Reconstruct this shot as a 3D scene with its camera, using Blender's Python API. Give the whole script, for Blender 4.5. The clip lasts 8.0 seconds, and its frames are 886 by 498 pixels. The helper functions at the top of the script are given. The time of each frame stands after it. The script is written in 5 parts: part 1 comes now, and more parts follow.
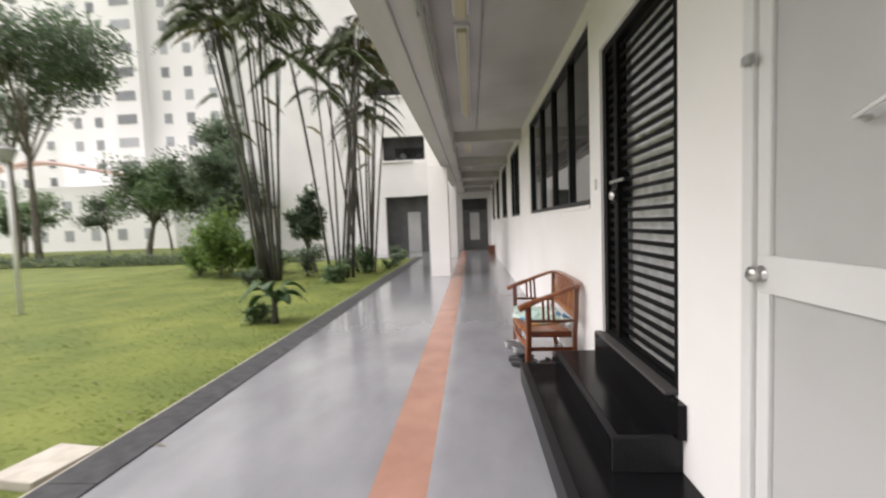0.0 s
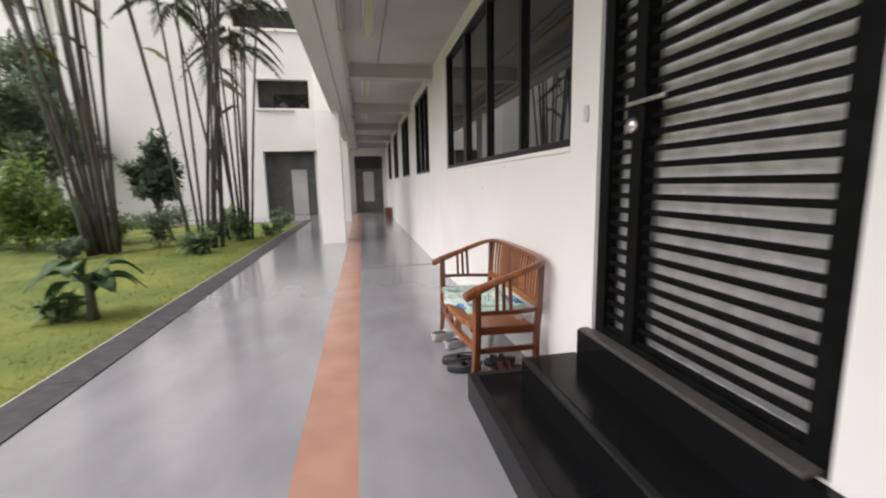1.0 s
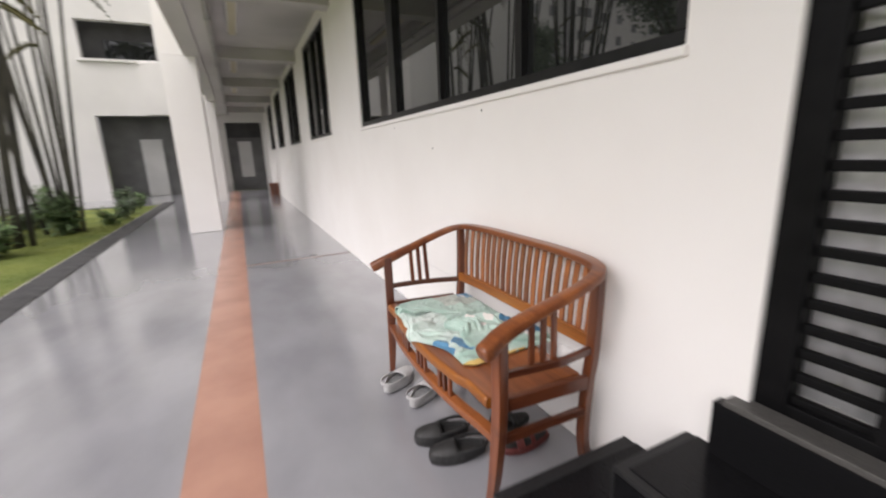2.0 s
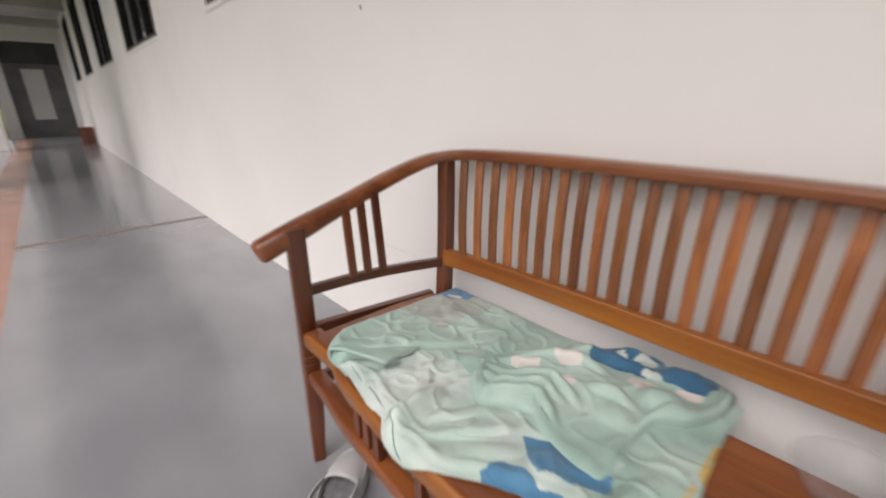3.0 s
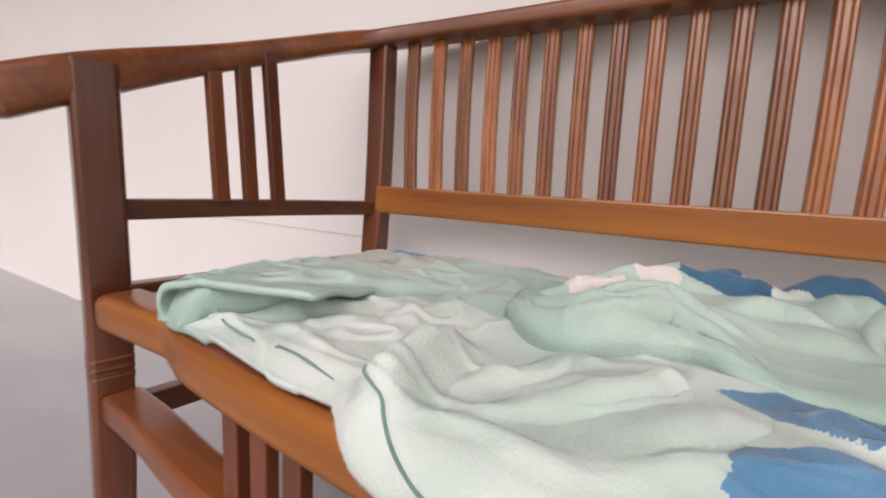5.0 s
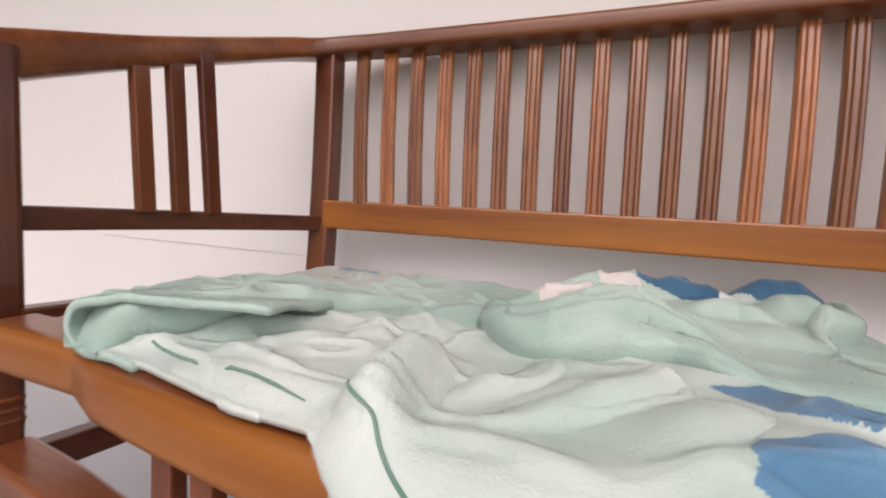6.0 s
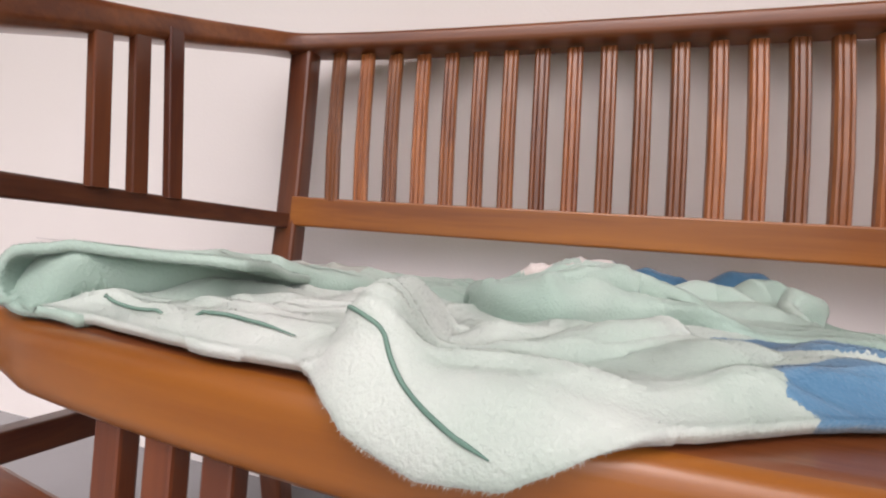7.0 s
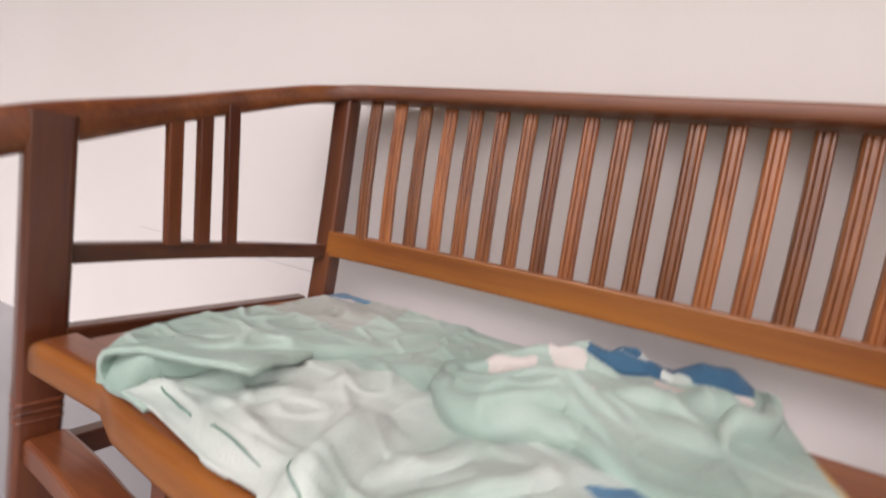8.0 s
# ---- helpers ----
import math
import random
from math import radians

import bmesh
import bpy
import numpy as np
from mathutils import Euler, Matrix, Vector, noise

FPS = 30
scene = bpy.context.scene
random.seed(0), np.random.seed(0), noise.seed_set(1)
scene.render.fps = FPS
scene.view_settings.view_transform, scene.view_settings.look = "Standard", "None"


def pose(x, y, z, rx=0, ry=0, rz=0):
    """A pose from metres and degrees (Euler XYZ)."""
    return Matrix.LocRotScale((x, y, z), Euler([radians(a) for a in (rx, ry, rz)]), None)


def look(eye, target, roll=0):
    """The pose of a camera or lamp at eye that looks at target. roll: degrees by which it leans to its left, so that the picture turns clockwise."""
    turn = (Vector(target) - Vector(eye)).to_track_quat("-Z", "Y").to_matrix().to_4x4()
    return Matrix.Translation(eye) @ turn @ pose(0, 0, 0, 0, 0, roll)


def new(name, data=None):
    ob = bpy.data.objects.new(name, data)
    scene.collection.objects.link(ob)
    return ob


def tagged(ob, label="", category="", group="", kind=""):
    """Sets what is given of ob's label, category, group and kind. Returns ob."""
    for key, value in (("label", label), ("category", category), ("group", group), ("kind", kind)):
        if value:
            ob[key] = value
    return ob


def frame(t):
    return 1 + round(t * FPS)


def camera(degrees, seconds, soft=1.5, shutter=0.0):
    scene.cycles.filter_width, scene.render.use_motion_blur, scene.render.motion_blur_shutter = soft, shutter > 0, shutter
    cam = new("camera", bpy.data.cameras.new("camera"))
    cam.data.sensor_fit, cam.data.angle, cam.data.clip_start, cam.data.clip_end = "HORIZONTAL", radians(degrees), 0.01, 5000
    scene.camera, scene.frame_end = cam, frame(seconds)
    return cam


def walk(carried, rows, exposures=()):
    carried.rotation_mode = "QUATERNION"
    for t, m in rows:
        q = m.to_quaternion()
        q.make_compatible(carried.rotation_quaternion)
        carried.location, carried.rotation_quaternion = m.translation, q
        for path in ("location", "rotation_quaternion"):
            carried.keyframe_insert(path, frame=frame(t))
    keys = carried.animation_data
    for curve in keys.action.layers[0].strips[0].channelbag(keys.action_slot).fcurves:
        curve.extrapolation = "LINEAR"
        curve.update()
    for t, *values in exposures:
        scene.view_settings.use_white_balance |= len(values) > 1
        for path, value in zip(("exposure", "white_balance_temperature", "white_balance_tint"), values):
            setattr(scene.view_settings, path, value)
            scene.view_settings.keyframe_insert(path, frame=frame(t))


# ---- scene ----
cam = camera(93.3, 8.0, soft=2.0, shutter=0.5)

PATH = [
    (0, (-1.003, 0.794, 1.448), (-1.145, 2.785, 1.329), -2.1),
    (0.5, (-1.104, 1.463, 1.415), (-0.992, 3.443, 1.152), -1.6),
    (1, (-1.207, 2.105, 1.372), (-0.84, 4.046, 1.06), -1.3),
    (1.5, (-1.251, 2.834, 1.324), (-0.709, 4.72, 0.94), -2.2),
    (1.7, (-1.244, 3.109, 1.316), (-0.591, 4.953, 0.897), -2.3),
    (2.8, (-1.024, 4.614, 1.084), (0.187, 6.087, 0.482), -1.1),
    (3, (-0.914, 4.813, 0.998), (0.352, 6.21, 0.33), -0.5),
    (3.5, (-0.805, 5.058, 0.725), (0.651, 6.294, 0.131), 1.7),
    (4, (-0.799, 5.127, 0.617), (0.801, 6.245, 0.182), 2.8),
    (4.5, (-0.779, 5.168, 0.592), (0.882, 6.217, 0.219), 3.0),
    (4.7, (-0.767, 5.176, 0.586), (0.919, 6.197, 0.246), 3.1),
    (6, (-0.752, 5.223, 0.557), (1.117, 5.918, 0.393), 3.4),
    (6.5, (-0.738, 5.262, 0.501), (1.181, 5.826, 0.484), 4.0),
    (7, (-0.747, 5.249, 0.496), (1.184, 5.768, 0.504), 4.6),
    (7.5, (-0.764, 5.242, 0.505), (1.146, 5.834, 0.463), 6.4),
    (8, (-0.79, 5.151, 0.67), (1.033, 5.941, 0.436), 8.9),
]
walk(cam, [(t, look(e, g, r)) for t, e, g, r in PATH], exposures=[(0, 1.14, 6600, 15), (0.5, 1.02, 6600, 15), (1.7, 1.08, 6600, 16), (3, 0.75, 6750, 16), (4, 0.78, 6900, 22), (6, 0.83, 6900, 24), (8, 0.82, 6900, 24)])

# ---- world, sun, exposure ----
world = bpy.data.worlds.new("overcast")
scene.world = world
world.use_nodes = True
wn = world.node_tree.nodes
sky = wn.new("ShaderNodeTexSky")
sky.sky_type = "NISHITA"
sky.sun_disc = False
sky.sun_elevation, sky.sun_rotation = radians(58), radians(257)
sky.air_density, sky.dust_density = 1.0, 4.0
grey = wn.new("ShaderNodeHueSaturation")
grey.inputs["Saturation"].default_value = 0.12
world.node_tree.links.new(sky.outputs["Color"], grey.inputs["Color"])
world.node_tree.links.new(grey.outputs["Color"], wn["Background"].inputs["Color"])
wn["Background"].inputs["Strength"].default_value = 0.15
sun = new("sun", bpy.data.lights.new("sun", "SUN"))
sun.data.energy, sun.data.angle, sun.data.color = 0.5, radians(60), (1.0, 0.97, 0.93)
sun.matrix_world = look((-26, -6, 42), (0, 0, 0))


# ---- materials ----
def material(name, color, rough=0.5, metal=0.0, color2=None, scale=8.0, detail=4.0, bump=0.0, bump_scale=60.0,
             rough2=None, stretch=(1, 1, 1), spec=0.5, coat=0.0, random_value=0.0, island=0.0, low=0.35, high=0.65):
    """Two tones mixed by noise at one scale, relief by noise at another."""
    m = bpy.data.materials.new(name)
    m.use_nodes = True
    nt = m.node_tree
    n, link = nt.nodes, nt.links.new
    b = n["Principled BSDF"]
    b.inputs["Roughness"].default_value, b.inputs["Metallic"].default_value = rough, metal
    b.inputs["Specular IOR Level"].default_value = spec
    b.inputs["Coat Weight"].default_value = coat
    b.inputs["Coat Roughness"].default_value = 0.12
    tc, mp = n.new("ShaderNodeTexCoord"), n.new("ShaderNodeMapping")
    mp.inputs["Scale"].default_value = stretch
    link(tc.outputs["Object"], mp.inputs["Vector"])
    nz = n.new("ShaderNodeTexNoise")
    nz.inputs["Scale"].default_value, nz.inputs["Detail"].default_value = scale, detail
    link(mp.outputs["Vector"], nz.inputs["Vector"])
    ramp = n.new("ShaderNodeValToRGB")
    ramp.color_ramp.elements[0].position, ramp.color_ramp.elements[1].position = low, high
    ramp.color_ramp.elements[0].color = (*color, 1)
    ramp.color_ramp.elements[1].color = (*(color2 or [c * 1.12 for c in color]), 1)
    link(nz.outputs["Fac"], ramp.inputs["Fac"])
    out = ramp.outputs["Color"]
    if random_value or island:
        hs, mr = n.new("ShaderNodeHueSaturation"), n.new("ShaderNodeMapRange")
        amount = random_value or island
        mr.inputs["To Min"].default_value, mr.inputs["To Max"].default_value = 1 - amount, 1 + amount
        if random_value:
            link(n.new("ShaderNodeObjectInfo").outputs["Random"], mr.inputs["Value"])
        else:
            link(n.new("ShaderNodeNewGeometry").outputs["Random Per Island"], mr.inputs["Value"])
        link(mr.outputs["Result"], hs.inputs["Value"])
        link(out, hs.inputs["Color"])
        out = hs.outputs["Color"]
    link(out, b.inputs["Base Color"])
    if rough2 is not None:
        mr = n.new("ShaderNodeMapRange")
        mr.inputs["To Min"].default_value, mr.inputs["To Max"].default_value = rough, rough2
        nr = n.new("ShaderNodeTexNoise")
        nr.inputs["Scale"].default_value, nr.inputs["Detail"].default_value = scale * 0.6, 3
        link(mp.outputs["Vector"], nr.inputs["Vector"])
        link(nr.outputs["Fac"], mr.inputs["Value"])
        link(mr.outputs["Result"], b.inputs["Roughness"])
    if bump:
        bp, nb = n.new("ShaderNodeBump"), n.new("ShaderNodeTexNoise")
        nb.inputs["Scale"].default_value, nb.inputs["Detail"].default_value = bump_scale, 4
        bp.inputs["Strength"].default_value, bp.inputs["Distance"].default_value = bump, 0.01
        link(mp.outputs["Vector"], nb.inputs["Vector"])
        link(nb.outputs["Fac"], bp.inputs["Height"])
        link(bp.outputs["Normal"], b.inputs["Normal"])
    return m


def wood_material(name, dark, light, rough=0.3, along="y", random_value=0.18, grain=0.45, coat=0.35):
    """Varnished teak: long grain lines over broad tone changes."""
    m = bpy.data.materials.new(name)
    m.use_nodes = True
    nt = m.node_tree
    n, link = nt.nodes, nt.links.new
    b = n["Principled BSDF"]
    b.inputs["Roughness"].default_value = rough
    b.inputs["Coat Weight"].default_value, b.inputs["Coat Roughness"].default_value = coat, 0.14
    tc, mp = n.new("ShaderNodeTexCoord"), n.new("ShaderNodeMapping")
    mp.inputs["Scale"].default_value = {"x": (0.6, 9, 9), "y": (9, 0.6, 9), "z": (9, 9, 0.6)}[along]
    link(tc.outputs["Object"], mp.inputs["Vector"])
    oi = n.new("ShaderNodeObjectInfo")
    shift = n.new("ShaderNodeVectorMath")
    shift.operation = "MULTIPLY_ADD"
    shift.inputs[1].default_value, shift.inputs[2].default_value = (1, 1, 1), (0, 0, 0)
    link(mp.outputs["Vector"], shift.inputs[0])
    rnd = n.new("ShaderNodeCombineXYZ")
    grow = n.new("ShaderNodeMath")
    grow.operation = "MULTIPLY"
    grow.inputs[1].default_value = 37.0
    link(oi.outputs["Random"], grow.inputs[0])
    for axis in "XYZ":
        link(grow.outputs[0], rnd.inputs[axis])
    link(rnd.outputs[0], shift.inputs[2])
    broad, fine = n.new("ShaderNodeTexNoise"), n.new("ShaderNodeTexNoise")
    broad.inputs["Scale"].default_value, broad.inputs["Detail"].default_value = 1.6, 3
    fine.inputs["Scale"].default_value, fine.inputs["Detail"].default_value = 11.0, 6
    fine.inputs["Distortion"].default_value = 0.6
    link(shift.outputs[0], broad.inputs["Vector"])
    link(shift.outputs[0], fine.inputs["Vector"])
    mix = n.new("ShaderNodeMath")
    mix.operation = "MULTIPLY_ADD"
    mix.inputs[1].default_value = grain
    link(fine.outputs["Fac"], mix.inputs[0])
    half = n.new("ShaderNodeMath")
    half.operation = "MULTIPLY"
    half.inputs[1].default_value = 1 - grain
    link(broad.outputs["Fac"], half.inputs[0])
    link(half.outputs[0], mix.inputs[2])
    ramp = n.new("ShaderNodeValToRGB")
    e = ramp.color_ramp.elements
    e[0].position, e[1].position = 0.36, 0.64
    e[0].color, e[1].color = (*dark, 1), (*light, 1)
    link(mix.outputs[0], ramp.inputs["Fac"])
    hs, mr = n.new("ShaderNodeHueSaturation"), n.new("ShaderNodeMapRange")
    mr.inputs["To Min"].default_value, mr.inputs["To Max"].default_value = 1 - random_value, 1 + random_value
    link(oi.outputs["Random"], mr.inputs["Value"])
    link(mr.outputs["Result"], hs.inputs["Value"])
    link(ramp.outputs["Color"], hs.inputs["Color"])
    link(hs.outputs["Color"], b.inputs["Base Color"])
    bp = n.new("ShaderNodeBump")
    bp.inputs["Strength"].default_value, bp.inputs["Distance"].default_value = 0.12, 0.002
    link(fine.outputs["Fac"], bp.inputs["Height"])
    link(bp.outputs["Normal"], b.inputs["Normal"])
    return m


def epoxy_material():
    """Smooth grey floor paint with soft long smears in the gloss; paler streaks paint cloudy reflections."""
    m = material("grey_epoxy", (0.200, 0.201, 0.215), 0.10, color2=(0.250, 0.251, 0.267), scale=2.4, detail=6, stretch=(1, 0.55, 1), rough2=0.24, spec=0.5, coat=0.5)
    m.node_tree.nodes["Principled BSDF"].inputs["IOR"].default_value = 1.75
    return m


WALL = material("white_paint", (0.80, 0.775, 0.745), 0.6, color2=(0.84, 0.82, 0.795), scale=1.1, bump=0.05, bump_scale=160)
FACADE = material("facade_paint", (0.66, 0.65, 0.63), 0.7, color2=(0.73, 0.72, 0.70), scale=0.5, bump=0.05, bump_scale=40)
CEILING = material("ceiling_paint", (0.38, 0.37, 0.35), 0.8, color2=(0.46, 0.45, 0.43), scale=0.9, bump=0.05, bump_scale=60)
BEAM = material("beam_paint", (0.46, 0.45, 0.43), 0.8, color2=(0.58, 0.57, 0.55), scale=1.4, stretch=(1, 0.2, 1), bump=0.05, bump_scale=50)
EPOXY = epoxy_material()
TERRACOTTA = material("terracotta_strip", (0.29, 0.155, 0.115), 0.22, color2=(0.345, 0.19, 0.14), scale=3, bump=0.08, bump_scale=200, rough2=0.26)
JOINT = material("dull_joint", (0.15, 0.115, 0.10), 0.4, color2=(0.20, 0.16, 0.145), scale=6, bump=0.1, bump_scale=120)
SILL_STONE = material("grey_stone_sill", (0.045, 0.043, 0.041), 0.5, color2=(0.10, 0.096, 0.09), scale=220, detail=3, spec=0.35)
GRANITE = material("black_granite", (0.004, 0.004, 0.0044), 0.10, color2=(0.010, 0.010, 0.011), scale=240, detail=2, rough2=0.25, spec=0.12)
GRANITE_EDGE = material("honed_granite", (0.010, 0.010, 0.0104), 0.38, color2=(0.023, 0.023, 0.024), scale=260, detail=2, spec=0.16)
KERB = material("dark_kerb_stone", (0.032, 0.032, 0.034), 0.6, color2=(0.055, 0.055, 0.056), scale=9, bump=0.2, bump_scale=90, rough2=0.8, spec=0.3, random_value=0.12)
CONCRETE = material("pale_concrete", (0.36, 0.33, 0.28), 0.8, color2=(0.46, 0.43, 0.37), scale=7, bump=0.3, bump_scale=60)
GRASS_GROUND = material("lawn_ground", (0.085, 0.115, 0.016), 0.9, color2=(0.15, 0.175, 0.03), scale=0.9, detail=8, bump=0.5, bump_scale=40)
GRASS = material("grass_blade", (0.10, 0.14, 0.018), 0.7, color2=(0.165, 0.20, 0.034), scale=0.9, detail=6, island=0.2)
SOIL = material("garden_soil", (0.07, 0.05, 0.03), 0.95, color2=(0.13, 0.1, 0.06), scale=5, bump=0.5, bump_scale=30)
BLACK_METAL = material("black_gate_paint", (0.004, 0.004, 0.0044), 0.4, color2=(0.007, 0.007, 0.0074), scale=12, spec=0.08)
BLACK_FRAME = material("black_window_frame", (0.009, 0.009, 0.009), 0.4, color2=(0.015, 0.015, 0.015), scale=9, spec=0.2)
GREY_DOOR = material("grey_door_paint", (0.41, 0.41, 0.395), 0.5, color2=(0.47, 0.47, 0.455), scale=1.2, bump=0.03, bump_scale=90)
DOOR_FRAME = material("pale_door_frame", (0.62, 0.62, 0.60), 0.45, color2=(0.68, 0.68, 0.66), scale=2)
STEEL = material("brushed_steel", (0.55, 0.54, 0.52), 0.28, metal=1.0, color2=(0.65, 0.64, 0.62), scale=30)
# Bright cloudy tones put light passing through the blind into its colour.
CURTAIN = material("lit_through_blind", (0.62, 0.62, 0.61), 0.8, color2=(0.88, 0.88, 0.87), scale=11, detail=5, bump=0.15, bump_scale=25, low=0.3, high=0.7)
# Near-black tone stands for the shade of unlit rooms behind openings.
DARK_ROOM = material("interior_shade", (0.03, 0.03, 0.03), 0.8, color2=(0.05, 0.05, 0.05), scale=2)
GLASS_DARK = material("tinted_glass", (0.010, 0.011, 0.011), 0.02, color2=(0.014, 0.015, 0.015), scale=0.6, spec=0.9)
YELLOWED = material("yellowed_cover", (0.42, 0.38, 0.24), 0.5, color2=(0.50, 0.46, 0.32), scale=1.5, stretch=(1, 0.4, 1))
FAINT = material("faint_wire_sheath", (0.55, 0.54, 0.53), 0.6, color2=(0.6, 0.59, 0.58), scale=8)
PIPE_GREY = material("grey_conduit", (0.26, 0.26, 0.25), 0.5, color2=(0.34, 0.34, 0.33), scale=4)
# Dark grey, lowered further so the enclosed corridor end's shade is in it.
SHADED_GREY = material("shaded_grey", (0.075, 0.075, 0.074), 0.5, color2=(0.11, 0.11, 0.108), scale=2)
# Pale glass grey holds sky reflection and distance haze as plain colour.
WIN_FAR = material("far_window_glass", (0.24, 0.25, 0.26), 0.15, color2=(0.33, 0.34, 0.35), scale=0.4, random_value=0.5)
TOWER = material("tower_paint", (0.80, 0.79, 0.78), 0.8, color2=(0.84, 0.83, 0.82), scale=0.15)
PINK = material("pink_band_paint", (0.62, 0.42, 0.38), 0.7, color2=(0.7, 0.5, 0.45), scale=0.3)
TEAK_Y = wood_material("teak_long", (0.130, 0.034, 0.012), (0.285, 0.092, 0.028), along="y", grain=0.3, rough=0.30, coat=0.2)
TEAK_ORANGE = wood_material("teak_orange", (0.195, 0.056, 0.009), (0.40, 0.142, 0.022), along="y", grain=0.2, rough=0.33, coat=0.12)
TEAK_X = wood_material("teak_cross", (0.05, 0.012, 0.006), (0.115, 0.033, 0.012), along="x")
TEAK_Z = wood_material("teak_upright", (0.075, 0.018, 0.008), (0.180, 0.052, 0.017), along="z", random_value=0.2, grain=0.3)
TEAK_SLAT = wood_material("teak_slat", (0.135, 0.039, 0.013), (0.38, 0.132, 0.038), along="z", random_value=0.32)
STEM = material("palm_stem", (0.03, 0.03, 0.023), 0.8, color2=(0.085, 0.08, 0.06), scale=3, stretch=(1, 1, 0.6), island=0.3)
BARK = material("tree_bark", (0.09, 0.075, 0.06), 0.9, color2=(0.16, 0.14, 0.11), scale=3, stretch=(3, 3, 0.7), bump=0.5, bump_scale=12)
FROND = material("palm_frond_leaf", (0.045, 0.065, 0.028), 0.55, color2=(0.085, 0.11, 0.04), scale=0.8, island=0.35)
FROND_OLD = material("yellowing_frond_leaf", (0.095, 0.095, 0.035), 0.6, color2=(0.15, 0.13, 0.045), scale=0.8, island=0.3)
# Both tree greens are lightened to put distance haze into the leaf colour.
LEAF_DARK = material("hazed_dark_leaf", (0.11, 0.155, 0.095), 0.6, color2=(0.16, 0.21, 0.13), scale=0.5, island=0.35)
LEAF_MID = material("hazed_mid_leaf", (0.125, 0.195, 0.09), 0.6, color2=(0.18, 0.255, 0.125), scale=0.5, island=0.35)
LEAF_LIGHT = material("light_shrub_leaf", (0.15, 0.24, 0.055), 0.55, color2=(0.24, 0.33, 0.10), scale=0.8, island=0.35)
LEAF_BROAD = material("broad_leaf", (0.055, 0.12, 0.045), 0.4, color2=(0.12, 0.19, 0.08), scale=5, island=0.25)


def let_light_through(m, amount):
    """Thin leaves pass part of the light that falls on their other side."""
    n, link = m.node_tree.nodes, m.node_tree.links.new
    b = n["Principled BSDF"]
    thin, mix = n.new("ShaderNodeBsdfTranslucent"), n.new("ShaderNodeMixShader")
    mix.inputs[0].default_value = amount
    link(b.inputs["Base Color"].links[0].from_socket, thin.inputs["Color"])
    link(b.outputs[0], mix.inputs[1])
    link(thin.outputs[0], mix.inputs[2])
    link(mix.outputs[0], n["Material Output"].inputs["Surface"])


for leaf_paint in (LEAF_DARK, LEAF_MID, LEAF_LIGHT, LEAF_BROAD):
    let_light_through(leaf_paint, 0.5)
# White foam greyed so its colour carries the shade under the bench.
SHOE_WHITE = material("shaded_white_foam", (0.36, 0.355, 0.35), 0.7, color2=(0.44, 0.435, 0.43), scale=14)
SHOE_GREY = material("grey_insole", (0.13, 0.13, 0.135), 0.8, color2=(0.20, 0.20, 0.205), scale=40, bump=0.3, bump_scale=150)
SHOE_BLACK = material("black_rubber", (0.009, 0.009, 0.009), 0.6, color2=(0.020, 0.020, 0.020), scale=20)
SHOE_RED = material("dark_red_rubber", (0.10, 0.02, 0.018), 0.55, color2=(0.14, 0.03, 0.025), scale=20)
ORANGE_POT = material("terracotta_pot", (0.42, 0.2, 0.11), 0.8, color2=(0.5, 0.26, 0.15), scale=6)


# ---- mesh helpers ----
def finish(ob, mat, smooth=False):
    ob.data.materials.append(mat)
    if smooth:
        ob.data.polygons.foreach_set("use_smooth", [True] * len(ob.data.polygons))
        ob.data.update()
    return ob


def part(name, bm, mat, parent=None, label="", smooth=False):
    """Links a bmesh as one mesh object, under a thing or part if given."""
    bmesh.ops.recalc_face_normals(bm, faces=bm.faces)
    me = bpy.data.meshes.new(name)
    bm.to_mesh(me)
    bm.free()
    ob = finish(new(name, me), mat, smooth)
    if parent is not None:
        ob.parent = parent
    if label:
        ob["label"] = label
    return ob


def raw(name, verts, faces, mat, parent=None, smooth=False):
    me = bpy.data.meshes.new(name)
    me.from_pydata(verts, [], faces)
    ob = finish(new(name, me), mat, smooth)
    if parent is not None:
        ob.parent = parent
    return ob


def box(bm, x0, x1, y0, y1, z0, z1, bevel=0.0):
    r = bmesh.ops.create_cube(bm, size=1.0, matrix=Matrix.LocRotScale(((x0 + x1) / 2, (y0 + y1) / 2, (z0 + z1) / 2), None, (x1 - x0, y1 - y0, z1 - z0)))
    if bevel:
        es = {e for v in r["verts"] for e in v.link_edges}
        bmesh.ops.bevel(bm, geom=list(es), offset=bevel, segments=2, affect="EDGES", profile=0.6)
    return bm


def boxes(name, mat, parent, *sizes, bevel=0.0, label=""):
    bm = bmesh.new()
    for s in sizes:
        box(bm, *s, bevel=bevel)
    return part(name, bm, mat, parent, label)


def root(name, x=0.0, y=0.0, z=0.0):
    ob = new(name)
    ob.location = (x, y, z)
    return ob


def bez(points, n):
    """A smooth line through points (any dimension), n steps a span."""
    p = [np.array(q, float) for q in points]
    p = [2 * p[0] - p[1]] + p + [2 * p[-1] - p[-2]]
    out = []
    for i in range(1, len(p) - 2):
        for k in range(n):
            t = k / n
            out.append(0.5 * (2 * p[i] + (p[i + 1] - p[i - 1]) * t + (2 * p[i - 1] - 5 * p[i] + 4 * p[i + 1] - p[i + 2]) * t * t
                              + (3 * p[i] - p[i - 1] - 3 * p[i + 1] + p[i + 2]) * t ** 3))
    out.append(p[-2])
    return out


